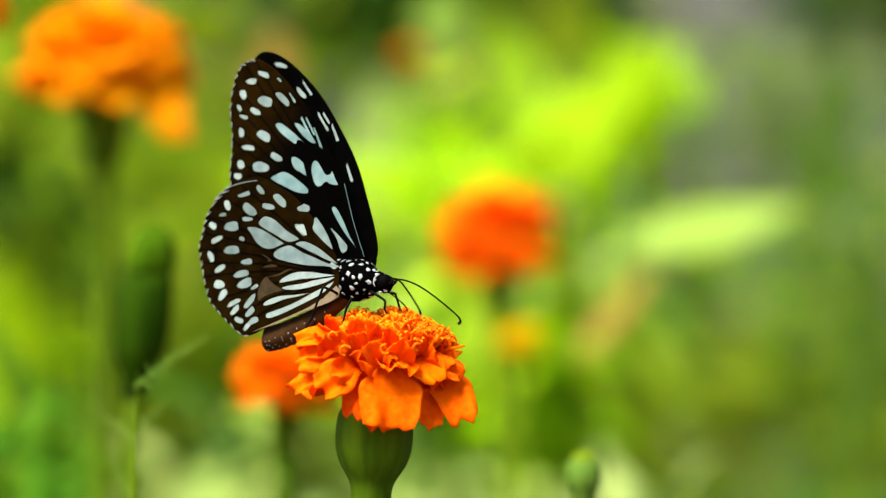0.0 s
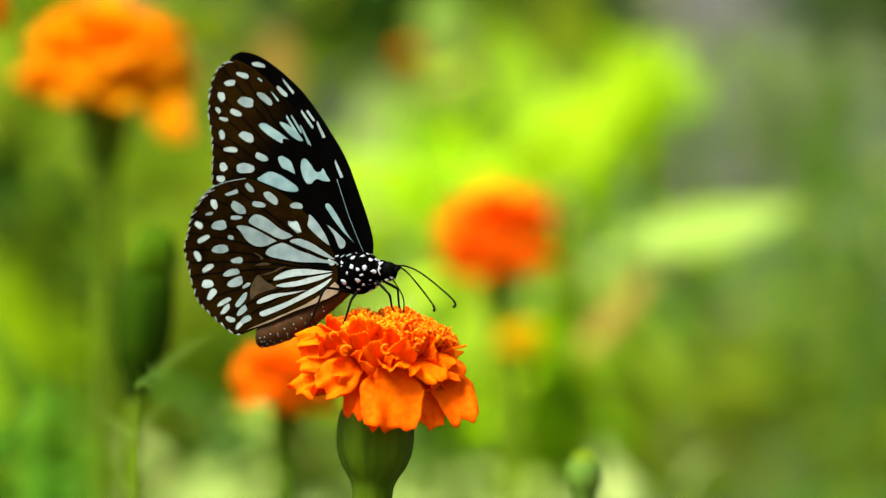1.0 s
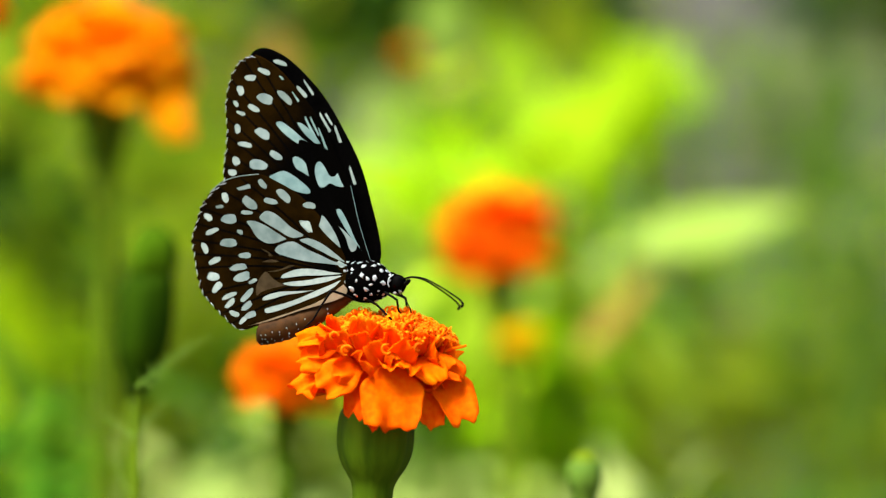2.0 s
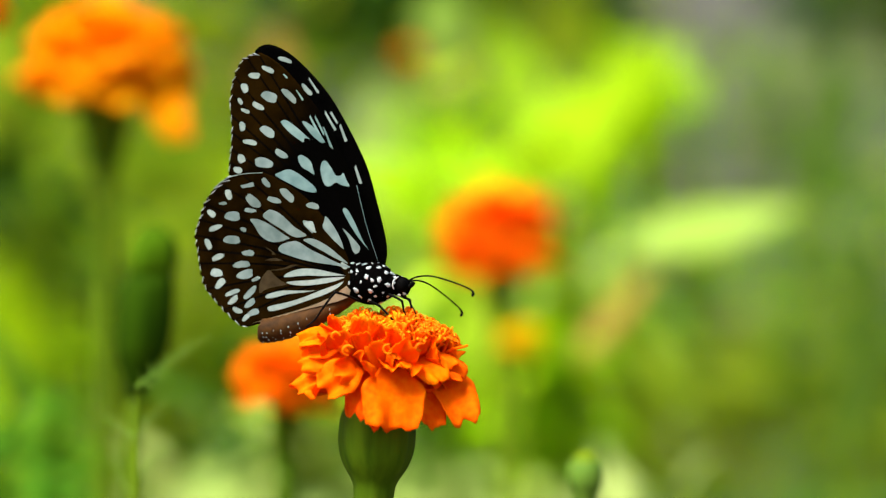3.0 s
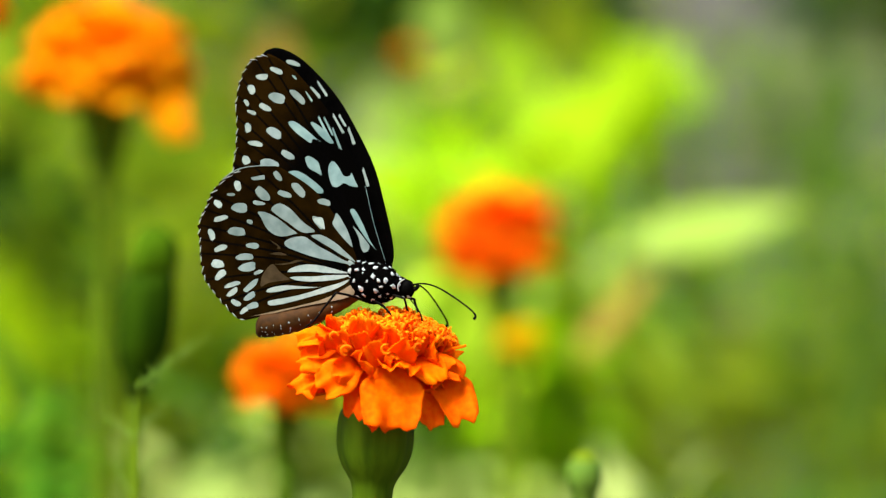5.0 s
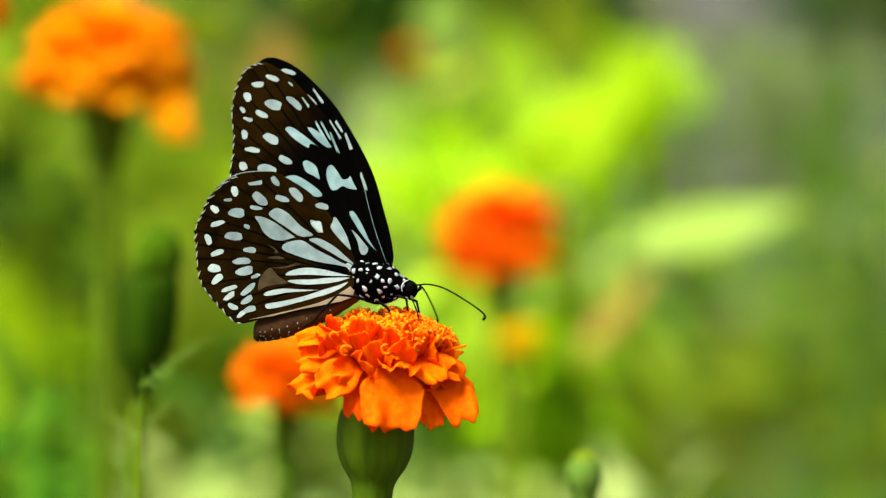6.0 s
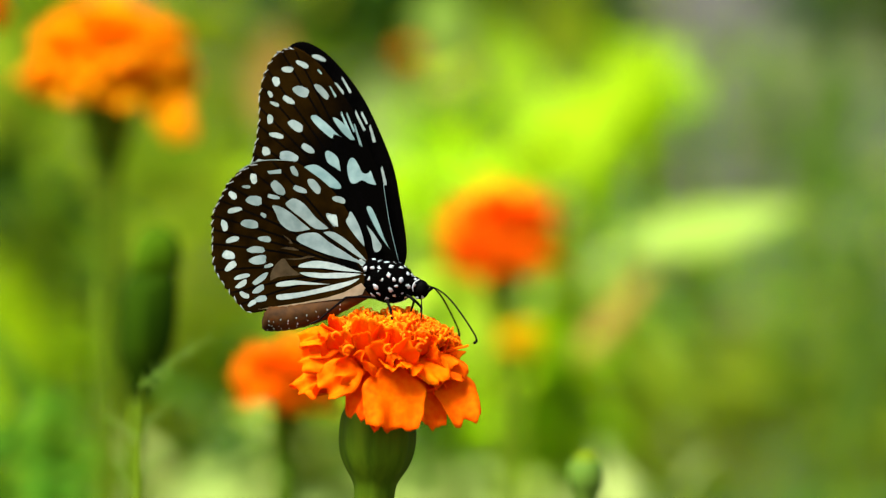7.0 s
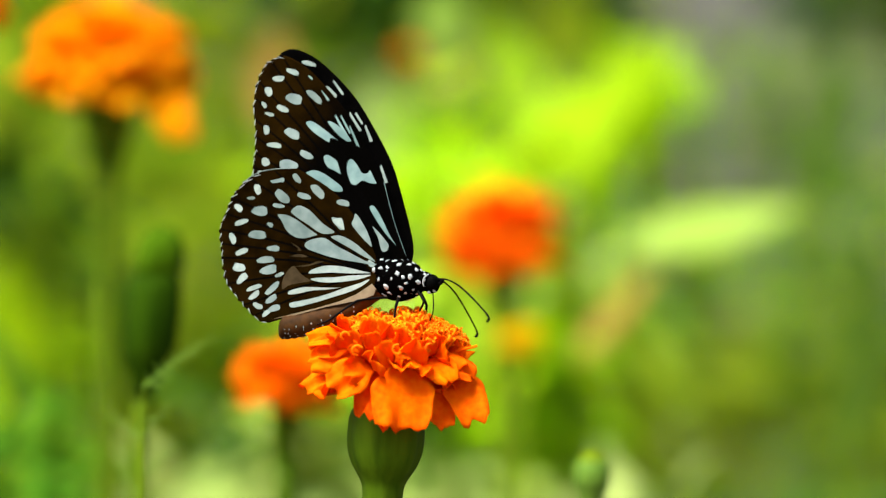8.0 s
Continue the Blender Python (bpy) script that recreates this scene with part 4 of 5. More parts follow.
# ---- plants behind ----
def leaf_bm(bm, m, length, width, droop=0.3, fold=0.25, nu=7):
    """One leaf blade from the origin of m along +x, folded along its midrib and arching down."""
    rows = []
    for i in range(nu):
        u = i / (nu - 1)
        w = width / 2 * (math.sin(math.pi * u ** 0.8) ** 0.8 if 0 < u < 1 else 0.02)
        x, z = length * u, -droop * length * u * u
        rows.append([bm.verts.new(m @ Vector((x, s * w, z + fold * abs(s) * w))) for s in (-1, 0, 1)])
    for a, b in zip(rows, rows[1:]):
        for k in range(2):
            bm.faces.new((a[k], b[k], b[k + 1], a[k + 1]))


def foliage(name, centre, spread, count, length, width, mat, label, seed, up=0.5, kind="stuff"):
    """A mass of leaves on thin shoots around a centre, for what nobody could count."""
    rng = random.Random(seed)
    bm = bmesh.new()
    for i in range(count):
        p = Vector(centre) + Vector([rng.gauss(0, s) for s in spread])
        yaw, tilt = rng.uniform(0, 360), rng.gauss(up * 50, 28)
        s = rng.uniform(0.6, 1.3)
        m = Matrix.Translation(p) @ pose(0, 0, 0, rng.uniform(-40, 40), -tilt, yaw)
        leaf_bm(bm, m, length * s, width * s, rng.uniform(0.1, 0.5), 0.25, 6)
    # shoots that carry them down to the soil
    for i in range(max(3, count // 25)):
        p = Vector(centre) + Vector([rng.gauss(0, s * 0.8) for s in spread])
        foot = Vector((p.x + rng.uniform(-0.04, 0.04), p.y + rng.uniform(-0.04, 0.04), 0))
        tube(bm, spline([foot, (foot + p) / 2 + Vector((rng.uniform(-0.02, 0.02), 0, 0)), p], 4), [0.003, 0.003, 0.0028, 0.0026, 0.0024, 0.0022, 0.002, 0.0018, 0.0015], 5)
    return tagged(put(name, bm, mat), label, name.replace("_", " "), kind=kind)


def big_leaf_plant(name, tip, root, width, mat, label, droop=0.15, foot_shift=0.0):
    """A plant with one broad blade that stands out: blade from root to tip, on a stalk from the soil."""
    ob = base(name, (root[0] + foot_shift, root[1], 0), label, "leafy plant")
    o = Vector(ob.location)
    a, b = Vector(root) - o, Vector(tip) - o
    d = b - a
    x = d.normalized()
    y = x.cross(Vector((0, -0.75, 0.65))).normalized()
    z = x.cross(y).normalized()
    m = Matrix.Translation(a) @ Matrix((x, y, z)).transposed().to_4x4()
    bm = bmesh.new()
    leaf_bm(bm, m, d.length, width, droop, 0.12, 12)
    put("blade", bm, mat, ob)
    bm = bmesh.new()
    tube(bm, spline([(0, 0, 0), a * 0.55 + Vector((0.01, 0, 0)), a], 8), min(0.003, width * 0.12 + 0.0003), 8)
    put("stalk", bm, M_STEM, ob)
    return ob


def soft_marigold(place, radius, label, mat=M_PETAL_FAR, lean=0.0, seed=1, stem_r=0.0030, droop=None, squash=1.0, skirt=66, n=44, stem_mat=M_STEM, dome=0.0):
    """A marigold out of focus: rings of petals, a floret crown, cup and stem."""
    x, y, z = place
    ob = base("marigold", (x, y, 0), label, "flower", "marigolds in the flower bed")
    crown = base("flower_head", (0, 0, 0), "", "", m=Matrix.Translation((0, 0, z)) @ pose(0, 0, 0, 0, lean, 0))
    crown.parent = ob
    k = radius * 1000 / 20.0
    rng = random.Random(seed)
    kinds = []
    for j in range(6):
        h = j / 5
        kinds.append(mesh_of("petal", petal_bm((15.0 + 4.0 * math.sin(2.6 * h) - 8.0 * h ** 1.5) * k, (14.5 - 4.5 * h) * k, skirt + (58 - skirt) * h, 1.3 * k, 0.1, seed * 31 + j, 9, 9), mat))
    for i in range(n):
        h = i / (n - 1)
        link_mesh("petal", kinds[min(5, int(h * 6))], crown, "", seat(seed * 50 + 137.5 * i + rng.uniform(-10, 10), (4.0 + 1.5 * h) * k, (3.0 + 12.5 * h) * k * squash, 12 + 54 * h + rng.uniform(-9, 9), rng.uniform(-18, 18), rng.uniform(0.9, 1.08) * (1 - 0.5 * dome * h)))
    if droop:
        me = mesh_of("petal", petal_bm(12.5 * k, 9.5 * k, 12, 1.0 * k, 0.1, seed * 77, 7, 7), mat)
        link_mesh("petal", me, crown, "hanging petal", seat(droop[0], droop[1] * k, droop[2] * k, -58, 42))
    bm = bmesh.new()
    top = squash * k
    lathe(bm, [(0.0006, 0.0240 * top), (0.003 * k, 0.0230 * top), (0.006 * k, 0.0195 * top), (0.0085 * k, 0.0130 * top), (0.005 * k, 0.0)], 20, 10, 0.06)
    put("receptacle", bm, mat, crown)
    bm = bmesh.new()
    r, h = 0.0050 * k, 0.015 * k
    lathe(bm, [(r * 0.6, 0.002), (r, 0.0), (r, -h * 0.4), (r * 0.8, -h * 0.75), (stem_r * 1.1, -h)], 24, 8, 0.03)
    cup = put("calyx", bm, M_CALYX, ob)
    cup.location = (0, 0, z)
    bm = bmesh.new()
    tube(bm, spline([(0, 0, z - h * 0.9), (0.002, 0, z * 0.6), (0.01, 0.005, 0)], 8), stem_r, 10)
    put("stem", bm, stem_mat, ob)
    return ob


def feathery_leaf(name, parent, start, direction, length, seed):
    """A divided marigold leaf: a midrib with narrow toothed leaflets along both sides."""
    rng = random.Random(seed)
    d = Vector(direction).normalized()
    side = d.cross(Vector((0.1, 1, 0.1))).normalized()
    bm = bmesh.new()
    pts = [Vector(start) + d * length * t + Vector((0, 0, -0.18 * length * t * t)) for t in (0, 0.25, 0.5, 0.75, 1)]
    path = spline(pts, 7)
    tube(bm, path, [0.00026 * (1.1 - i / len(path)) for i in range(len(path))], 6)
    for i in range(3, len(path), 3):
        for s in (-1, 1):
            ll = length * 0.15 * (1 - 0.55 * i / len(path)) * rng.uniform(0.8, 1.15)
            x = (d * 0.45 + side * s + Vector((0, rng.uniform(-0.5, 0.5), 0))).normalized()
            y = x.cross(Vector((0, -1, 0.3))).normalized()
            m = Matrix.Translation(path[i]) @ Matrix((x, y, x.cross(y))).transposed().to_4x4()
            leaf_bm(bm, m, ll, ll * 0.09, 0.15, 0.2, 6)
    return put(name, bm, M_FERN, parent)


def bud_plant(place, radius, height, label, seed, lean, mat, cap_mat, cap_tall, cap_wide, stem_wide, forward=0.0, leaves=()):
    """A stem with a closed flower bud on top, its petal tips showing above the cup, and divided leaves below."""
    x, y, z = place
    ob = base("marigold_bud", (x, y, 0), label, "flower bud", "marigold buds")
    sh = lambda q: Vector((math.tan(radians(lean)) * (q - z), 0, 0))
    bm = bmesh.new()
    prof = [(radius * a, z + height * b) for a, b in ((stem_wide, -0.42), (max(stem_wide, 0.42), -0.26), (max(stem_wide, 0.60), -0.10), (max(stem_wide, 0.84), 0.05), (max(stem_wide, 0.96), 0.20), (1.0, 0.42), (0.98, 0.66), (0.90, 0.86), (0.82, 0.97), (0.5, 1.0))]
    lathe(bm, prof, 28, 8, 0.04, sh)
    body = put("bud", bm, mat, ob, "closed green bud cup")
    bm = bmesh.new()
    w = radius * cap_wide
    lathe(bm, [(w * a, z + height * 0.94 + cap_tall * b) for a, b in ((0.8, 0.0), (0.98, 0.2), (1.0, 0.42), (0.9, 0.66), (0.66, 0.86), (0.3, 0.97), (0.02, 1.0))], 28, 7, 0.10, sh)
    put("bud_tip", bm, cap_mat, body, "lighter folded petal tips of the bud")
    bm = bmesh.new()
    c = sh(z - height * 0.40)
    tube(bm, spline([(c.x, 0, z - height * 0.40), (c.x - 0.001, -forward, z - 0.05), (-0.002, -forward, z * 0.5), (0, 0, 0)], 8), radius * stem_wide, 10)
    put("stem", bm, M_STEM, ob)
    for i, (dz, dx, dy, up, ln) in enumerate(leaves):
        feathery_leaf("leaf", ob, (c.x - 0.001, -forward * dz / 0.05, z - dz), (dx, dy, up), ln, seed * 10 + i)
    return ob


# ---- the place ----
JOINTED = (("leg_hind", 0.0070, 0.0102), ("leg_fore", 0.0054, 0.0052))     # thigh and lower leg, metres
bm = bmesh.new()
bmesh.ops.create_grid(bm, x_segments=60, y_segments=60, size=40)
for v in bm.verts:
    v.co.z = 0.02 * noise.noise(v.co * 0.7) - 0.01
tagged(put("ground", bm, M_SOIL), "brown garden soil between the plants", "ground", kind="structure")

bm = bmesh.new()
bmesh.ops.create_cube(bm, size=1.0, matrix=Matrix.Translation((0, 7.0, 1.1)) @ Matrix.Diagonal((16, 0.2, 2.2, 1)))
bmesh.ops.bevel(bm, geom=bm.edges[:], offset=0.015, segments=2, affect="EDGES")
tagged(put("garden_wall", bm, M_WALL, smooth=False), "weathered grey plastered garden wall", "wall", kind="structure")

main_flower = fine_marigold((-0.0148, 0.920, 0.5634), 0.0)
# one long style stands out from the side of the crown
bm = bmesh.new()
tube(bm, spline([(0.0145, -0.004, 0.5776), (0.0165, -0.005, 0.5783), (0.0186, -0.005, 0.5788), (0.0196, -0.005, 0.5791)], 5), [0.0004 - 0.00001 * i for i in range(16)], 8)
put("floret", bm, M_PETAL, main_flower, "long orange style")
fly, fly_parts = butterfly()

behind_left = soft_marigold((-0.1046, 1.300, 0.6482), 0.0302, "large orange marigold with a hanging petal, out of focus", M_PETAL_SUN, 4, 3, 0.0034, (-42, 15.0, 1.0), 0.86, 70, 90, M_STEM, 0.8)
behind_mid = soft_marigold((0.0196, 1.480, 0.5924), 0.0232, "round orange marigold on a dark stem, out of focus", M_PETAL_WARM, -4, 5, 0.0030, None, 1.13, 84)
soft_marigold((-0.0447, 1.200, 0.5532), 0.0160, "orange marigold behind the main flower, out of focus", M_PETAL_FAR, 5, 6, 0.0032, None, 1.15, 42, 76, M_CALYX)
soft_marigold((-0.1406, 1.240, 0.6650), 0.0130, "orange marigold at the edge of the bed", M_PETAL_FAR, 0, 9, 0.0030)
soft_marigold((0.0266, 1.460, 0.5646), 0.0082, "small yellow marigold just opening", M_PETAL_YELLOW, 0, 12, 0.0020)
soft_marigold((-0.0149, 1.850, 0.6826), 0.0056, "small orange marigold far back in the bed", M_PETAL_FAR, 0, 14, 0.0012, None, 1.0, 92)

left_bud = bud_plant((-0.0806, 1.115, 0.5699), 0.0072, 0.0236, "dark green marigold bud on a slender stem", 2, 7, M_BUD, M_BUD_TIP, 0.0138, 0.84, 0.30, 0.0)
right_bud = bud_plant((0.0354, 1.060, 0.5388), 0.0046, 0.0080, "small round green marigold bud", 4, 0, M_BUD_LIGHT, M_LEAF_SUNNY, 0.0028, 0.62, 0.72)

def feathery_plant(place, label, seed, leaves):
    """A slender tapering stem from the soil with divided leaves near its top."""
    x, y, z = place
    ob = base("young_marigold", (x, y, 0), label, "young plant")
    bm = bmesh.new()
    path = spline([(0, 0, 0), (0.004, 0, z * 0.5), (0.0005, 0, z * 0.9), (0, 0, z - 0.03), (0.0006, 0, z - 0.008)], 8)
    tube(bm, path, [0.0011 - 0.0009 * smoothstep(z - 0.04, z - 0.008, p.z) for p in path], 10)
    put("stem", bm, M_STEM, ob)
    for i, (dz, dx, dy, up, ln) in enumerate(leaves):
        feathery_leaf("leaf", ob, (0, 0, z - dz), (dx, dy, up), ln, seed * 10 + i)
    return ob


young_plant = feathery_plant((-0.0736, 1.005, 0.5769), "slender young marigold plant with feathery leaves", 7,
                             ((0.010, 0.75, -0.1, 0.70, 0.024), (0.022, -0.8, 0.1, 0.65, 0.012), (0.022, 0.55, 0.1, 0.85, 0.015), (0.024, -0.6, -0.1, 0.85, 0.015), (0.031, 0.7, 0.1, 0.75, 0.014),
                              (0.018, 0.8, 0.2, 0.30, 0.008), (0.037, -0.5, 0.1, 0.9, 0.014), (0.040, 0.6, -0.1, 0.9, 0.013), (0.046, -0.5, -0.1, 0.9, 0.013)))

# leaf masses
foliage("shrub", (-0.0500, 1.650, 0.5320), (0.011, 0.05, 0.008), 46, 0.024, 0.011, M_LEAF_OLIVE, "olive green leaves under the flower", 58)
foliage("shrub", (0.0200, 2.600, 0.7650), (0.060, 0.10, 0.034), 130, 0.050, 0.022, M_LEAF_OLIVE, "olive green shrub behind the lime leaves", 57)
foliage("hedge", (-0.36, 3.4, 0.62), (0.25, 0.25, 0.22), 1200, 0.09, 0.040, M_LEAF_MID, "dense mid-green hedge behind the flower bed", 21)
foliage("hedge", (0.66, 4.6, 0.40), (0.16, 0.30, 0.13), 260, 0.07, 0.030, M_LEAF_GREY, "loose grey-green hedge along the grey wall", 31)
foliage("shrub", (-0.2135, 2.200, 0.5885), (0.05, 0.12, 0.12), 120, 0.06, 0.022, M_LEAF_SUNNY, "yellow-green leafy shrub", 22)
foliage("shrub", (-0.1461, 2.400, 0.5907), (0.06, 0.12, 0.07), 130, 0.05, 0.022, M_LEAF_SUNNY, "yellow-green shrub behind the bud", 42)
foliage("shrub", (-0.1277, 2.300, 0.5063), (0.05, 0.10, 0.045), 150, 0.05, 0.022, M_LEAF_MID, "mid-green leaves low in the bed", 54)
foliage("shrub", (0.0092, 1.900, 0.5697), (0.026, 0.10, 0.035), 110, 0.045, 0.026, M_LEAF_GLOW, "bright yellow-green shrub with sunlight put into its colour", 23)
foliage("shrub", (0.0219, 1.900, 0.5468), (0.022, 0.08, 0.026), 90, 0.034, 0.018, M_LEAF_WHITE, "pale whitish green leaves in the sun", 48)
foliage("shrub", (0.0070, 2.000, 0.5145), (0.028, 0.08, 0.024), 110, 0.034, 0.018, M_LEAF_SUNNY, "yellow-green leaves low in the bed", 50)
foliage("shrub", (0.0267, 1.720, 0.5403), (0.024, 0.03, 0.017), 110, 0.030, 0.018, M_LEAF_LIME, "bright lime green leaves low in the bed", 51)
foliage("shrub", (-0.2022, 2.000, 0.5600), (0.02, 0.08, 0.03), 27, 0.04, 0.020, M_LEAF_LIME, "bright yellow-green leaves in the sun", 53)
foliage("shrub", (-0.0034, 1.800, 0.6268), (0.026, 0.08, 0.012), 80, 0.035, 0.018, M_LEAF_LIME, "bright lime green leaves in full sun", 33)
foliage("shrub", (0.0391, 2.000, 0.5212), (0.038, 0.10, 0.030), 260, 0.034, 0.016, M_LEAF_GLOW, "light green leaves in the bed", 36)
foliage("shrub", (0.2411, 2.700, 0.6800), (0.045, 0.10, 0.05), 110, 0.035, 0.015, M_LEAF_GREY, "small-leaved green shrub before the wall", 49)
foliage("shrub", (0.2300, 2.400, 0.5450), (0.060, 0.12, 0.050), 120, 0.07, 0.018, M_LEAF_FRESH, "green leafy shrub before the wall", 24)
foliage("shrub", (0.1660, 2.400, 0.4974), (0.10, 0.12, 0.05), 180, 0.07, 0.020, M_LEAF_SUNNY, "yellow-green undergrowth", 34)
foliage("dark_shrub", (-0.0481, 2.300, 0.7375), (0.020, 0.08, 0.014), 60, 0.05, 0.024, M_LEAF_DARK, "dark green leaves with shade put into their colour", 37)
foliage("dark_shrub", (0.0690, 1.960, 0.7000), (0.007, 0.03, 0.011), 60, 0.020, 0.011, M_LEAF_DARK, "dark green leaves with shade put into their colour", 38)
foliage("dark_shrub", (-0.0096, 1.700, 0.5278), (0.005, 0.05, 0.006), 22, 0.026, 0.010, M_LEAF_DARK, "dark green leaves with shade put into their colour", 43)
foliage("dark_shrub", (-0.0609, 1.600, 0.5251), (0.010, 0.05, 0.016), 40, 0.03, 0.010, M_LEAF_DARK, "dark green leaves with shade put into their colour", 44)
foliage("dark_shrub", (-0.1968, 2.000, 0.5922), (0.016, 0.08, 0.026), 40, 0.05, 0.020, M_LEAF_DARK, "dark green leaves with shade put into their colour", 39)
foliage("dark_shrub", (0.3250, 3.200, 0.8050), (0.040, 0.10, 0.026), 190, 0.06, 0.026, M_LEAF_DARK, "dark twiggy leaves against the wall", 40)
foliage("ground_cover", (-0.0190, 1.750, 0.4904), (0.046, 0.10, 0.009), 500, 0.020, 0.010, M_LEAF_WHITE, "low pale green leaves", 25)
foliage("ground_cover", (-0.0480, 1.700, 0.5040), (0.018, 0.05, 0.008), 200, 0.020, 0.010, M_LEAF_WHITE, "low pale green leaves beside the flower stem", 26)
foliage("ground_cover", (0.1187, 1.900, 0.4700), (0.12, 0.12, 0.012), 460, 0.020, 0.009, M_LEAF_FRESH, "low green leaves", 35)
foliage("undergrowth", (-0.1383, 1.350, 0.5224), (0.016, 0.05, 0.014), 60, 0.03, 0.012, M_LEAF_COOL, "cool green leaves low in the bed", 26)
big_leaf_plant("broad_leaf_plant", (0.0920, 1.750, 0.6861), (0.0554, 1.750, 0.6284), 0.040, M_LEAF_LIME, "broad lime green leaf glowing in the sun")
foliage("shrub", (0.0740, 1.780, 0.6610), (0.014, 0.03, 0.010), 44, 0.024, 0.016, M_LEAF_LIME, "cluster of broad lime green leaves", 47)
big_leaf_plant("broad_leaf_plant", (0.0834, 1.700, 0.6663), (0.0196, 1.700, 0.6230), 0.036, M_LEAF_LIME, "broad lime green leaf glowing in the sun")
big_leaf_plant("broad_leaf_plant", (0.0412, 1.850, 0.6871), (0.0164, 1.850, 0.6523), 0.026, M_LEAF_FRESH, "mid-green leaf behind the lime one")
big_leaf_plant("broad_leaf_plant", (0.1444, 1.680, 0.6092), (0.0720, 1.700, 0.6057), 0.025, M_LEAF_PALE, "long pale green leaf held level")
big_leaf_plant("broad_leaf_plant", (0.0576, 1.900, 0.7225), (0.0550, 1.900, 0.6818), 0.028, M_LEAF_SUNNY, "upright pale green leaf")
big_leaf_plant("broad_leaf_plant", (0.0015, 1.900, 0.7225), (-0.0010, 1.900, 0.6894), 0.026, M_LEAF_PALE, "upright pale green leaf")
big_leaf_plant("broad_leaf_plant", (-0.0290, 1.780, 0.6730), (-0.0230, 1.780, 0.6150), 0.032, M_LEAF_WHITE, "upright pale green leaf")
big_leaf_plant("grass_blade_plant", (0.1734, 1.700, 0.6139), (0.1632, 1.700, 0.5091), 0.016, M_LEAF_FRESH, "long green blade standing upright")
big_leaf_plant("grass_blade_plant", (0.1518, 2.000, 0.6941), (0.1652, 2.000, 0.6298), 0.014, M_LEAF_FRESH, "green blade against the grey wall")
big_leaf_plant("grass_blade_plant", (0.1866, 2.000, 0.7022), (0.1759, 2.000, 0.6217), 0.018, M_LEAF_FRESH, "green blade against the grey wall")
big_leaf_plant("grass_blade_plant", (0.0766, 1.700, 0.5546), (0.0903, 1.700, 0.5045), 0.014, M_LEAF_SUNNY, "short light green blade")
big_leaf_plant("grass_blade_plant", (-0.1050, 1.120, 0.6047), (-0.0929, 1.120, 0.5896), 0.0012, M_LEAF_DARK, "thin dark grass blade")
big_leaf_plant("dry_leaf_plant", (0.0858, 1.680, 0.5901), (0.0520, 1.680, 0.5563), 0.0095, M_LEAF_DRY, "narrow dry tan leaf")
big_leaf_plant("dry_leaf_plant", (-0.0685, 1.800, 0.6968), (-0.0758, 1.800, 0.6533), 0.020, M_LEAF_DRY, "faded tan leaf behind the butterfly")
big_leaf_plant("broad_leaf_plant", (-0.1718, 1.700, 0.6002), (-0.1764, 1.700, 0.5273), 0.022, M_LEAF_LIME, "upright light green leaf")


# ---- what moves ----
# seconds, place across and up from the middle of the view (mm), turn towards the viewer, nose-down pitch
BODY = [
    (0.0, -18.75, -6.67, 27.46, -7.89),
    (0.5, -17.79, -6.66, 23.36, -13.39),
    (0.7, -18.66, -5.09, 19.84, -21.66),
    (1.0, -18.33, -5.12, 18.14, -17.53),
    (1.2, -17.86, -5.06, 15.70, -19.96),
    (1.5, -17.11, -4.73, 14.52, -16.93),
    (1.7, -16.77, -6.20, 13.67, -12.47),
    (2.8, -15.97, -7.51, 14.30, -7.94),
    (3.0, -15.53, -7.35, 14.03, -8.43),
    (3.5, -15.08, -7.07, 12.50, -13.05),
    (3.8, -14.61, -5.04, 8.97, -23.95),
    (4.0, -14.26, -4.23, 10.43, -25.42),
    (4.2, -15.23, -4.51, 8.21, -26.04),
    (4.5, -14.63, -6.71, 7.72, -6.13),
    (4.7, -14.64, -7.23, 7.02, -2.51),
    (5.8, -15.01, -7.46, 2.67, -4.50),
    (6.0, -14.06, -7.33, 2.02, -2.06),
    (6.2, -13.83, -5.50, 2.03, -18.52),
    (6.5, -11.27, -6.68, 2.25, -0.45),
    (7.0, -11.59, -7.03, 2.58, -0.05),
    (7.5, -10.84, -7.15, 3.00, -2.43),
    (7.8, -11.15, -5.23, 6.66, -19.17),
    (8.0, -9.30, -6.64, 6.98, -7.19),
]
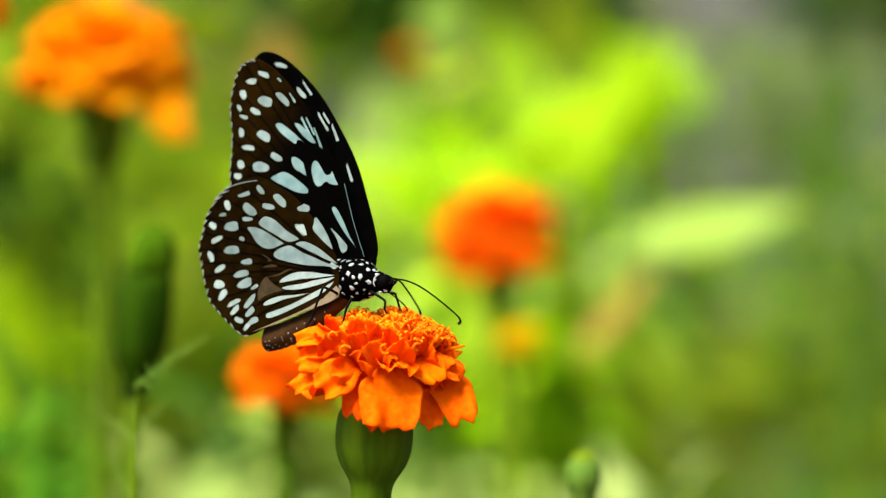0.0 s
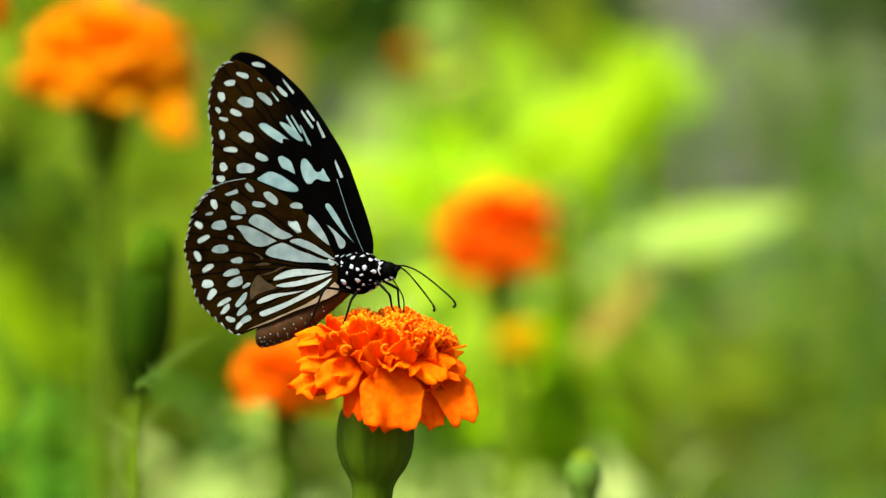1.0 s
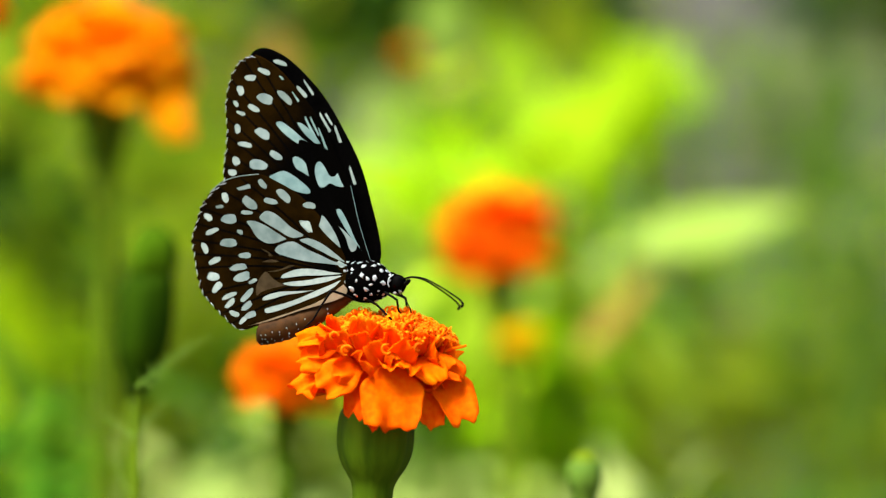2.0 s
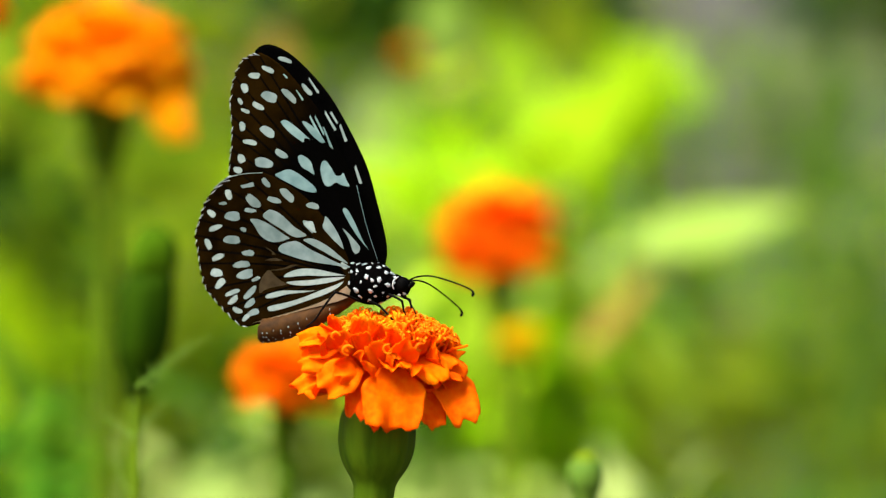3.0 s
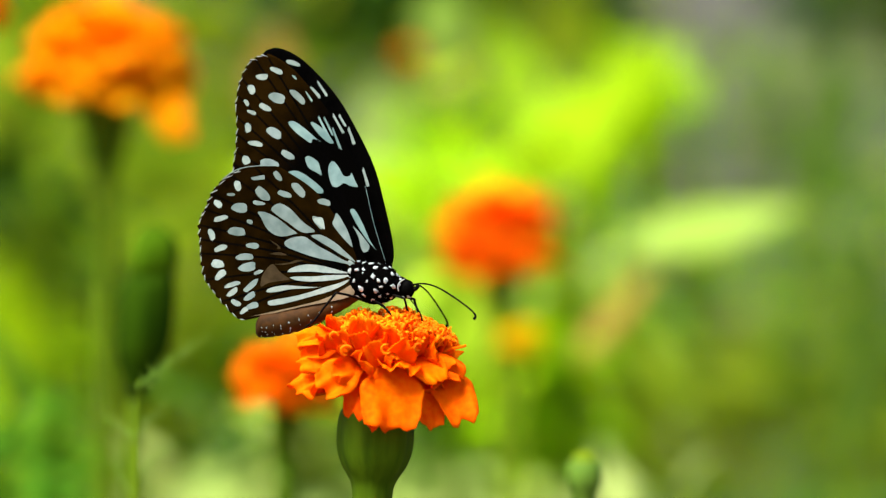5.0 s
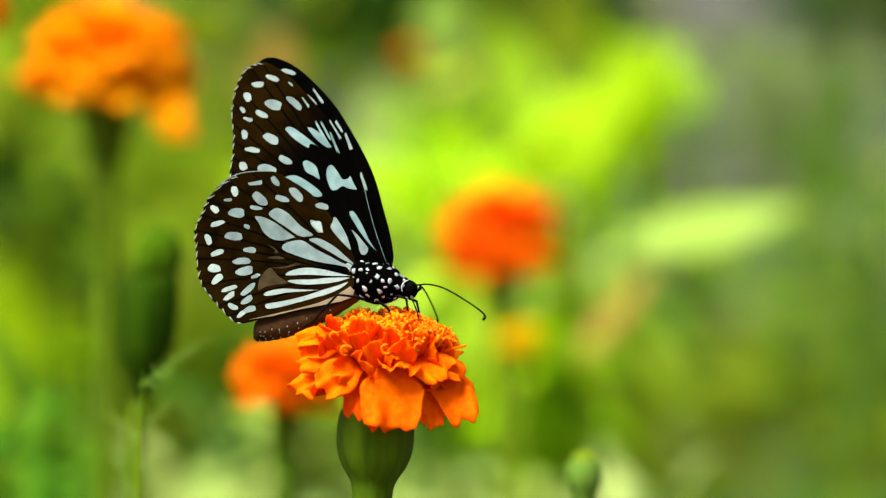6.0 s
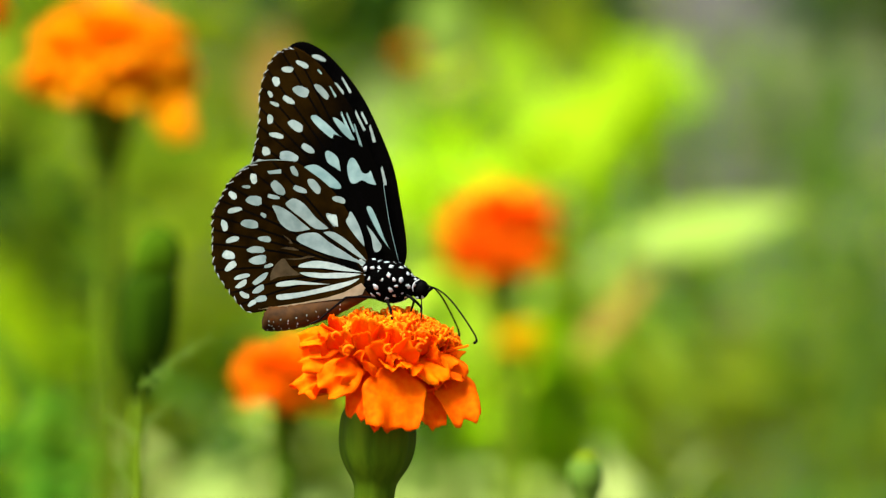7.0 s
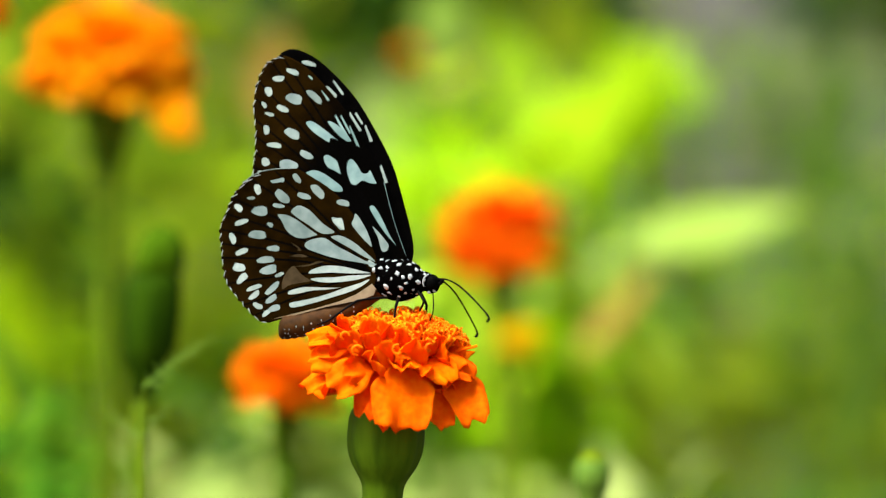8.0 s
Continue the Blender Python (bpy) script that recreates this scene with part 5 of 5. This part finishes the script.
# seconds, turn and lean of the closed wings, then for forewing, hindwing and far forewing: hinge across and up from the middle of the view (mm), pitch
WINGS = [
    (0.0, 30.02, -0.62, -16.69, -1.1, -8.01, -23.41, -5.06, -11.19, -15.7, -1.05, -8.15),
    (0.5, 26.37, 0.02, -16.29, -1.87, -2.66, -22.88, -5.01, -7.52, -15.49, -1.45, -3.2),
    (0.7, 22.72, 0.19, -18.02, -0.32, -10.77, -24.16, -4.42, -13.56, -17.24, -0.07, -11.29),
    (1.0, 20.82, 0.45, -16.94, 0.12, -11.2, -23.78, -4.24, -12.47, -16.75, 0.04, -10.82),
    (1.2, 18.76, -0.64, -16.99, -0.42, -8.05, -23.36, -3.68, -11.35, -16.76, -0.35, -7.86),
    (1.5, 18.14, -2.29, -15.93, 0.64, -10.35, -22.99, -3.53, -10.55, -16.05, 0.34, -9.51),
    (1.7, 17.31, -1.1, -15.55, -1.14, -7.33, -22.11, -4.22, -9.29, -15.54, -1.22, -6.78),
    (2.8, 18.02, 5.42, -14.66, -2.07, -4.87, -21.03, -5.14, -7.65, -14.57, -1.93, -4.38),
    (3.0, 17.76, 6.6, -13.71, -1.86, -4.36, -21.02, -5.13, -6.06, -13.86, -1.81, -3.55),
    (3.5, 16.1, 6.76, -13.78, -1.75, -4.66, -20.94, -5.16, -5.93, -14.14, -1.74, -3.78),
    (3.8, 10.96, 2.05, -14.22, -0.16, -12.66, -20.67, -3.95, -9.31, -14.66, -0.41, -11.68),
    (4.0, 11.34, -1.09, -14.07, 1.19, -15.11, -20.8, -3.42, -9.45, -14.64, 0.66, -13.72),
    (4.2, 10.45, -1.33, -15.06, 0.29, -14.04, -21.11, -3.48, -10.02, -15.42, -0.06, -13.15),
    (4.5, 11.96, -1.7, -12.91, -0.88, -10.43, -20.32, -4.68, -5.62, -13.41, -1.31, -9.47),
    (4.7, 9.28, -0.85, -11.81, -1.7, -4.02, -19.49, -4.5, -2.76, -12.37, -2.08, -3.02),
    (5.8, 9.31, -0.67, -13.06, -2.26, -10.17, -20.08, -5.64, -4.92, -13.09, -2.8, -9.94),
    (6.0, 3.84, -9.73, -11.92, -2.03, -6.91, -19.83, -5.21, -4.06, -12.58, -2.84, -6.02),
    (6.2, 5.38, -7.29, -10.92, 0.8, -12.84, -19.79, -4.14, -8.46, -12.62, -0.56, -10.44),
    (6.5, 7.89, -3.63, -9.04, -1.32, -4.28, -17.04, -4.35, -0.9, -9.8, -2.02, -3.08),
    (7.0, 8.36, -3.7, -9.15, -1.81, -1.71, -17.24, -4.48, 0.06, -9.78, -2.29, -0.81),
    (7.5, 6.89, -4.38, -8.54, -1.87, -2.4, -16.59, -4.8, -1.61, -9.12, -2.27, -1.64),
    (7.8, 11.54, -3.58, -7.52, 1.74, -13.49, -16.32, -3.69, -9.28, -9.45, 0.36, -10.5),
    (8.0, 12.52, -3.04, -7.53, -0.87, -7.67, -15.22, -4.64, -4.81, -8.13, -1.46, -6.53),
]
HIND_REST = (-5.22, 2.45)
# the insect rests between its jerks: it keeps the second time's pose at the first
HOLDS_STILL = ((0.4, 0.0), (3.6, 3.5), (4.3, 4.2), (6.1, 6.0), (6.3, 6.2), (6.7, 7.0), (7.7, 7.5), (7.9, 7.8))
# seconds, sway of the flower head across (mm)
SWAY = [(0.0, 0.0), (0.5, 0.37), (1.0, 0.25), (1.5, 0.25), (3.0, 0.62), (3.5, 0.74), (4.0, 0.62), (4.5, 0.25), (6.0, 0.25), (6.5, 1.1), (7.0, 0.74), (7.5, 1.4), (8.0, 2.6)]
SWAY_LEFT = [(0.0, 0.0), (1.0, 0.5), (3.0, 0.5), (4.5, 0.3), (6.0, 1.6), (6.5, 1.4), (7.0, 1.35), (7.5, 2.1), (8.0, 2.3)]
SWAY_BEHIND = [(0.0, 0.0), (1.5, 0.4), (3.0, 0.45), (4.5, 0.5), (6.0, 0.75), (6.5, 1.05), (8.0, 1.1)]
# seconds, tip of each antenna from its joint (mm across, mm up): nearer one, then farther one
ANTENNAE = [(0.0, 15.3, -9.8, 6.4, -8.3), (0.5, 12.1, -11.5, 4.9, -10.4), (0.7, 11.6, -12.5, 8.5, -10.2), (1.0, 13.4, -8.9, 8.8, -10.0), (1.2, 9.8, -12.3, 7.5, -13.8), (1.5, 12.9, -6.1, 11.5, -9.6), (1.7, 12.8, -6.1, 12.2, -7.5),
            (2.8, 14.3, -2.8, 12.1, -6.2), (3.0, 14.3, -3.0, 11.7, -7.6), (3.5, 13.7, -3.6, 11.5, -7.3), (3.8, 12.6, -7.3, 9.4, -11.0), (4.0, 12.9, -7.3, 10.1, -10.1), (4.2, 12.6, -7.7, 10.4, -10.1), (4.5, 13.7, -6.9, 9.7, -8.8),
            (4.7, 13.3, -7.5, 8.7, -9.3), (5.8, 15.0, -6.4, 5.1, -9.0), (6.0, 14.9, -7.3, 4.8, -8.4), (6.2, 11.3, -11.9, 6.6, -13.3), (6.5, 10.5, -12.4, 7.4, -11.7), (7.0, 10.5, -12.4, 7.0, -11.5), (7.5, 10.7, -11.8, 8.4, -11.0), (7.8, 12.3, -8.7, 4.9, -15.5), (8.0, 11.1, -9.0, 8.6, -12.7)]
# footholds on the flower head (mm across and up from the middle of the view): hind, mid, fore, far fore, tongue
HOLDS = [(0.0, -29.4, -17.4, -21.9, -17.5, -12.8, -13.4, -10.0, -13.4, -8.9, -13.3), (1.0, -29.3, -17.4, -21.9, -17.3, -11.0, -13.4, -9.6, -13.4, -8.9, -13.4), (1.5, -29.2, -17.4, -12.8, -13.8, -10.4, -13.4, -9.4, -13.4, -8.8, -13.8),
         (3.0, -29.2, -17.3, -12.3, -14.5, -8.5, -14.0, -8.0, -13.8, -7.2, -14.2), (3.6, -29.2, -17.2, -12.2, -14.2, -8.2, -13.8, -7.5, -13.6, -6.7, -13.7), (3.8, -29.2, -17.2, -12.5, -14.0, -7.8, -13.2, -12.2, -13.8, -6.2, -13.2),
         (4.3, -29.2, -17.2, -12.5, -14.0, -7.8, -13.2, -12.2, -13.8, -6.2, -13.2), (4.5, -29.2, -17.2, -12.2, -14.0, -7.9, -13.6, -7.2, -13.4, -6.4, -13.4), (6.0, -29.6, -17.2, -11.8, -14.0, -7.6, -13.8, -7.0, -13.6, -6.6, -13.8),
         (7.0, -28.8, -17.0, -11.6, -14.0, -7.1, -13.9, -6.6, -13.6, -5.5, -13.8), (8.0, -27.0, -17.0, -10.2, -14.0, -5.2, -13.8, -4.6, -13.6, -3.2, -13.8)]

# seconds, how far the knee of the fore leg and the bow of the tongue swing out from the viewer's side to the front
KNEE_OUT = [(0.0, 0.0), (3.6, 0.0), (3.8, 1.0), (4.3, 1.0), (4.5, 0.0), (8.0, 0.0)]
TONGUE_OUT = [(0.0, 0.0), (0.5, 0.1), (0.7, 0.5), (1.0, 0.0), (1.2, 1.0), (1.5, 0.15), (1.7, 0.1), (3.6, 0.0), (3.8, 1.0), (4.2, 1.0), (4.5, 0.0), (8.0, 0.0)]


def at_time(rows, t):
    """Values of a table at t, straight between its rows."""
    for a, b in zip(rows, rows[1:]):
        if a[0] <= t <= b[0]:
            f = (t - a[0]) / (b[0] - a[0])
            return [p + (q - p) * f for p, q in zip(a[1:], b[1:])]
    return list(rows[-1][1:])


def paused(rows):
    """A table with the resting poses put in."""
    by_time = {r[0]: r[1:] for r in rows}
    by_time.update({t: by_time[source] for t, source in HOLDS_STILL})
    return [(t, *by_time[t]) for t in sorted(by_time)]


def aimed(joint, direction, pole=(0, 0, 1)):
    """A pose at joint whose x axis points along direction, z towards pole."""
    x = Vector(direction).normalized()
    y = Vector(pole).cross(x)
    y = y.normalized() if y.length > 0.02 else Vector((0, 1, 0))
    return Matrix.Translation(joint) @ Matrix((x, y, x.cross(y))).transposed().to_4x4()


def motions():
    swing = main_flower.location.copy()
    tall = CAM_Z - 0.03
    walk(main_flower, [(t, Matrix.Translation(swing) @ pose(0, 0, 0, 0, math.degrees(mm * 0.001 / tall), 0)) for t, mm in SWAY])
    for thing, table, share in ((right_bud, SWAY, 0.85), (left_bud, SWAY_LEFT, 1.0), (young_plant, SWAY_LEFT, 0.9), (behind_mid, SWAY_BEHIND, 1.0), (behind_left, SWAY_BEHIND, 1.2)):
        foot = thing.location.copy()
        walk(thing, [(t, Matrix.Translation(foot) @ pose(0, 0, 0, 0, math.degrees(mm * share * 0.001 / 0.6), 0)) for t, mm in table])
    body = {}
    for t, x, z, yaw, pitch in paused(BODY):
        body[t] = Matrix.Translation((x * 0.001, FOCUS, CAM_Z + z * 0.001)) @ pose(0, 0, 0, 0, 0, -yaw) @ pose(0, 0, 0, 0, pitch, 0)
    walk(fly, list(body.items()))
    wings = {"forewing": [], "hindwing": [], "far_forewing": [], "far_hindwing": [], "abdomen": []}
    for t, turn, lean, fx, fz, fp, hx, hz, hp, gx, gz, gp in paused(WINGS):
        to_body = body[t].inverted()
        for key, x, y, z, p in (("forewing", fx, -1.3, fz, fp), ("hindwing", hx, -2.0, hz, hp), ("far_forewing", gx, 1.3, gz, gp), ("far_hindwing", hx, 2.0, hz, hp + 2)):
            m = Matrix.Translation((x * 0.001, FOCUS + y * 0.001, CAM_Z + z * 0.001)) @ pose(0, 0, 0, 0, 0, -turn) @ pose(0, 0, 0, lean, 0, 0) @ pose(0, 0, 0, 0, p, 0)
            wings[key].append((t, to_body @ m))
        # the abdomen swings with the hindwings
        hinge = wings["hindwing"][-1][1]
        nose_down = math.degrees(math.atan2(-hinge[2][0], hinge[0][0]))
        wings["abdomen"].append((t, Matrix.Translation(ABDOMEN_JOINT) @ pose(hinge.translation.x - HIND_REST[0] * 0.001, 0, hinge.translation.z - HIND_REST[1] * 0.001 + 0.0004, 0, nose_down, 0)))
    for key, rows in wings.items():
        walk(fly_parts[key], rows)
    for key, i, side in (("antenna_near", 1, -1), ("antenna_far", 3, 1)):
        rows = []
        for r in paused(ANTENNAE):
            dx, dz = r[i], r[i + 1]
            out = side * math.sqrt(max(18.2 ** 2 - dx * dx - dz * dz, 4.0))
            inv = body[r[0]].inverted().to_3x3()
            rows.append((r[0], aimed((0.0079, side * 0.0005, -0.0009), inv @ Vector((dx, out, dz)))))
        walk(fly_parts[key], rows)
    # jointed legs: the knee lies on the side of the hip that the pole names
    for (key, thigh, shin), i, joint, aside in zip(JOINTED, (0, 4), ((-0.0030, -0.0018, -0.0036), (0.0036, -0.0014, -0.0030)), (None, KNEE_OUT)):
        rest = Vector(joint)
        hips, knees = [], []
        for t, m in body.items():
            h = at_time(HOLDS, t)
            inv = m.inverted()
            f = at_time(aside, t)[0] if aside else 0.0
            joint = rest + f * Vector((-0.0026, 0, -0.0014))
            goal = inv @ Vector((h[i] * 0.001, FOCUS + joint[1] * 1.5, CAM_Z + h[i + 1] * 0.001))
            way = goal - joint
            reach = min(max(way.length, abs(thigh - shin) + 0.0003), thigh + shin - 0.0002)
            way.normalize()
            pole = inv.to_3x3() @ (Vector((0.25, -0.95, 0.2)).lerp(Vector((0.75, -0.15, 0.8)), f) if aside else Vector((-0.3, -0.75, 0.8)))
            off = (pole - way * pole.dot(way)).normalized()
            along = (thigh ** 2 - shin ** 2 + reach ** 2) / (2 * reach)
            knee = joint + way * along + off * math.sqrt(max(thigh ** 2 - along ** 2, 0.0))
            upper = aimed(joint, knee - joint, off)
            hips.append((t, upper))
            knees.append((t, upper.inverted() @ aimed(knee, joint + way * reach - knee, off)))
        walk(fly_parts[key], hips)
        walk(fly_parts[key + "_shin"], knees)
    for key, i, joint in (("leg_hind_far", 0, (-0.0020, 0.0018, -0.0036)), ("leg_mid", 2, (-0.0006, -0.0020, -0.0038)),
                          ("leg_fore_far", 6, (0.0036, 0.0014, -0.0026)), ("tongue", 8, (0.0068, 0.0, -0.0032))):
        rows = []
        for t, m in body.items():
            h = at_time(HOLDS, t)
            p = m @ Vector(joint)
            goal = Vector((h[i] * 0.001, FOCUS + joint[1] * 1.5, CAM_Z + h[i + 1] * 0.001))
            turn = m.inverted().to_3x3()
            f = at_time(TONGUE_OUT, t)[0]
            pole = Vector((0.3, -0.95, 0.1)).lerp(Vector((1.0, -0.1, 0.1)), f) if key == "tongue" else Vector((0, 0, 1))
            rows.append((t, aimed(joint, turn @ (goal - p), turn @ pole)))
        walk(fly_parts[key], rows)


motions()
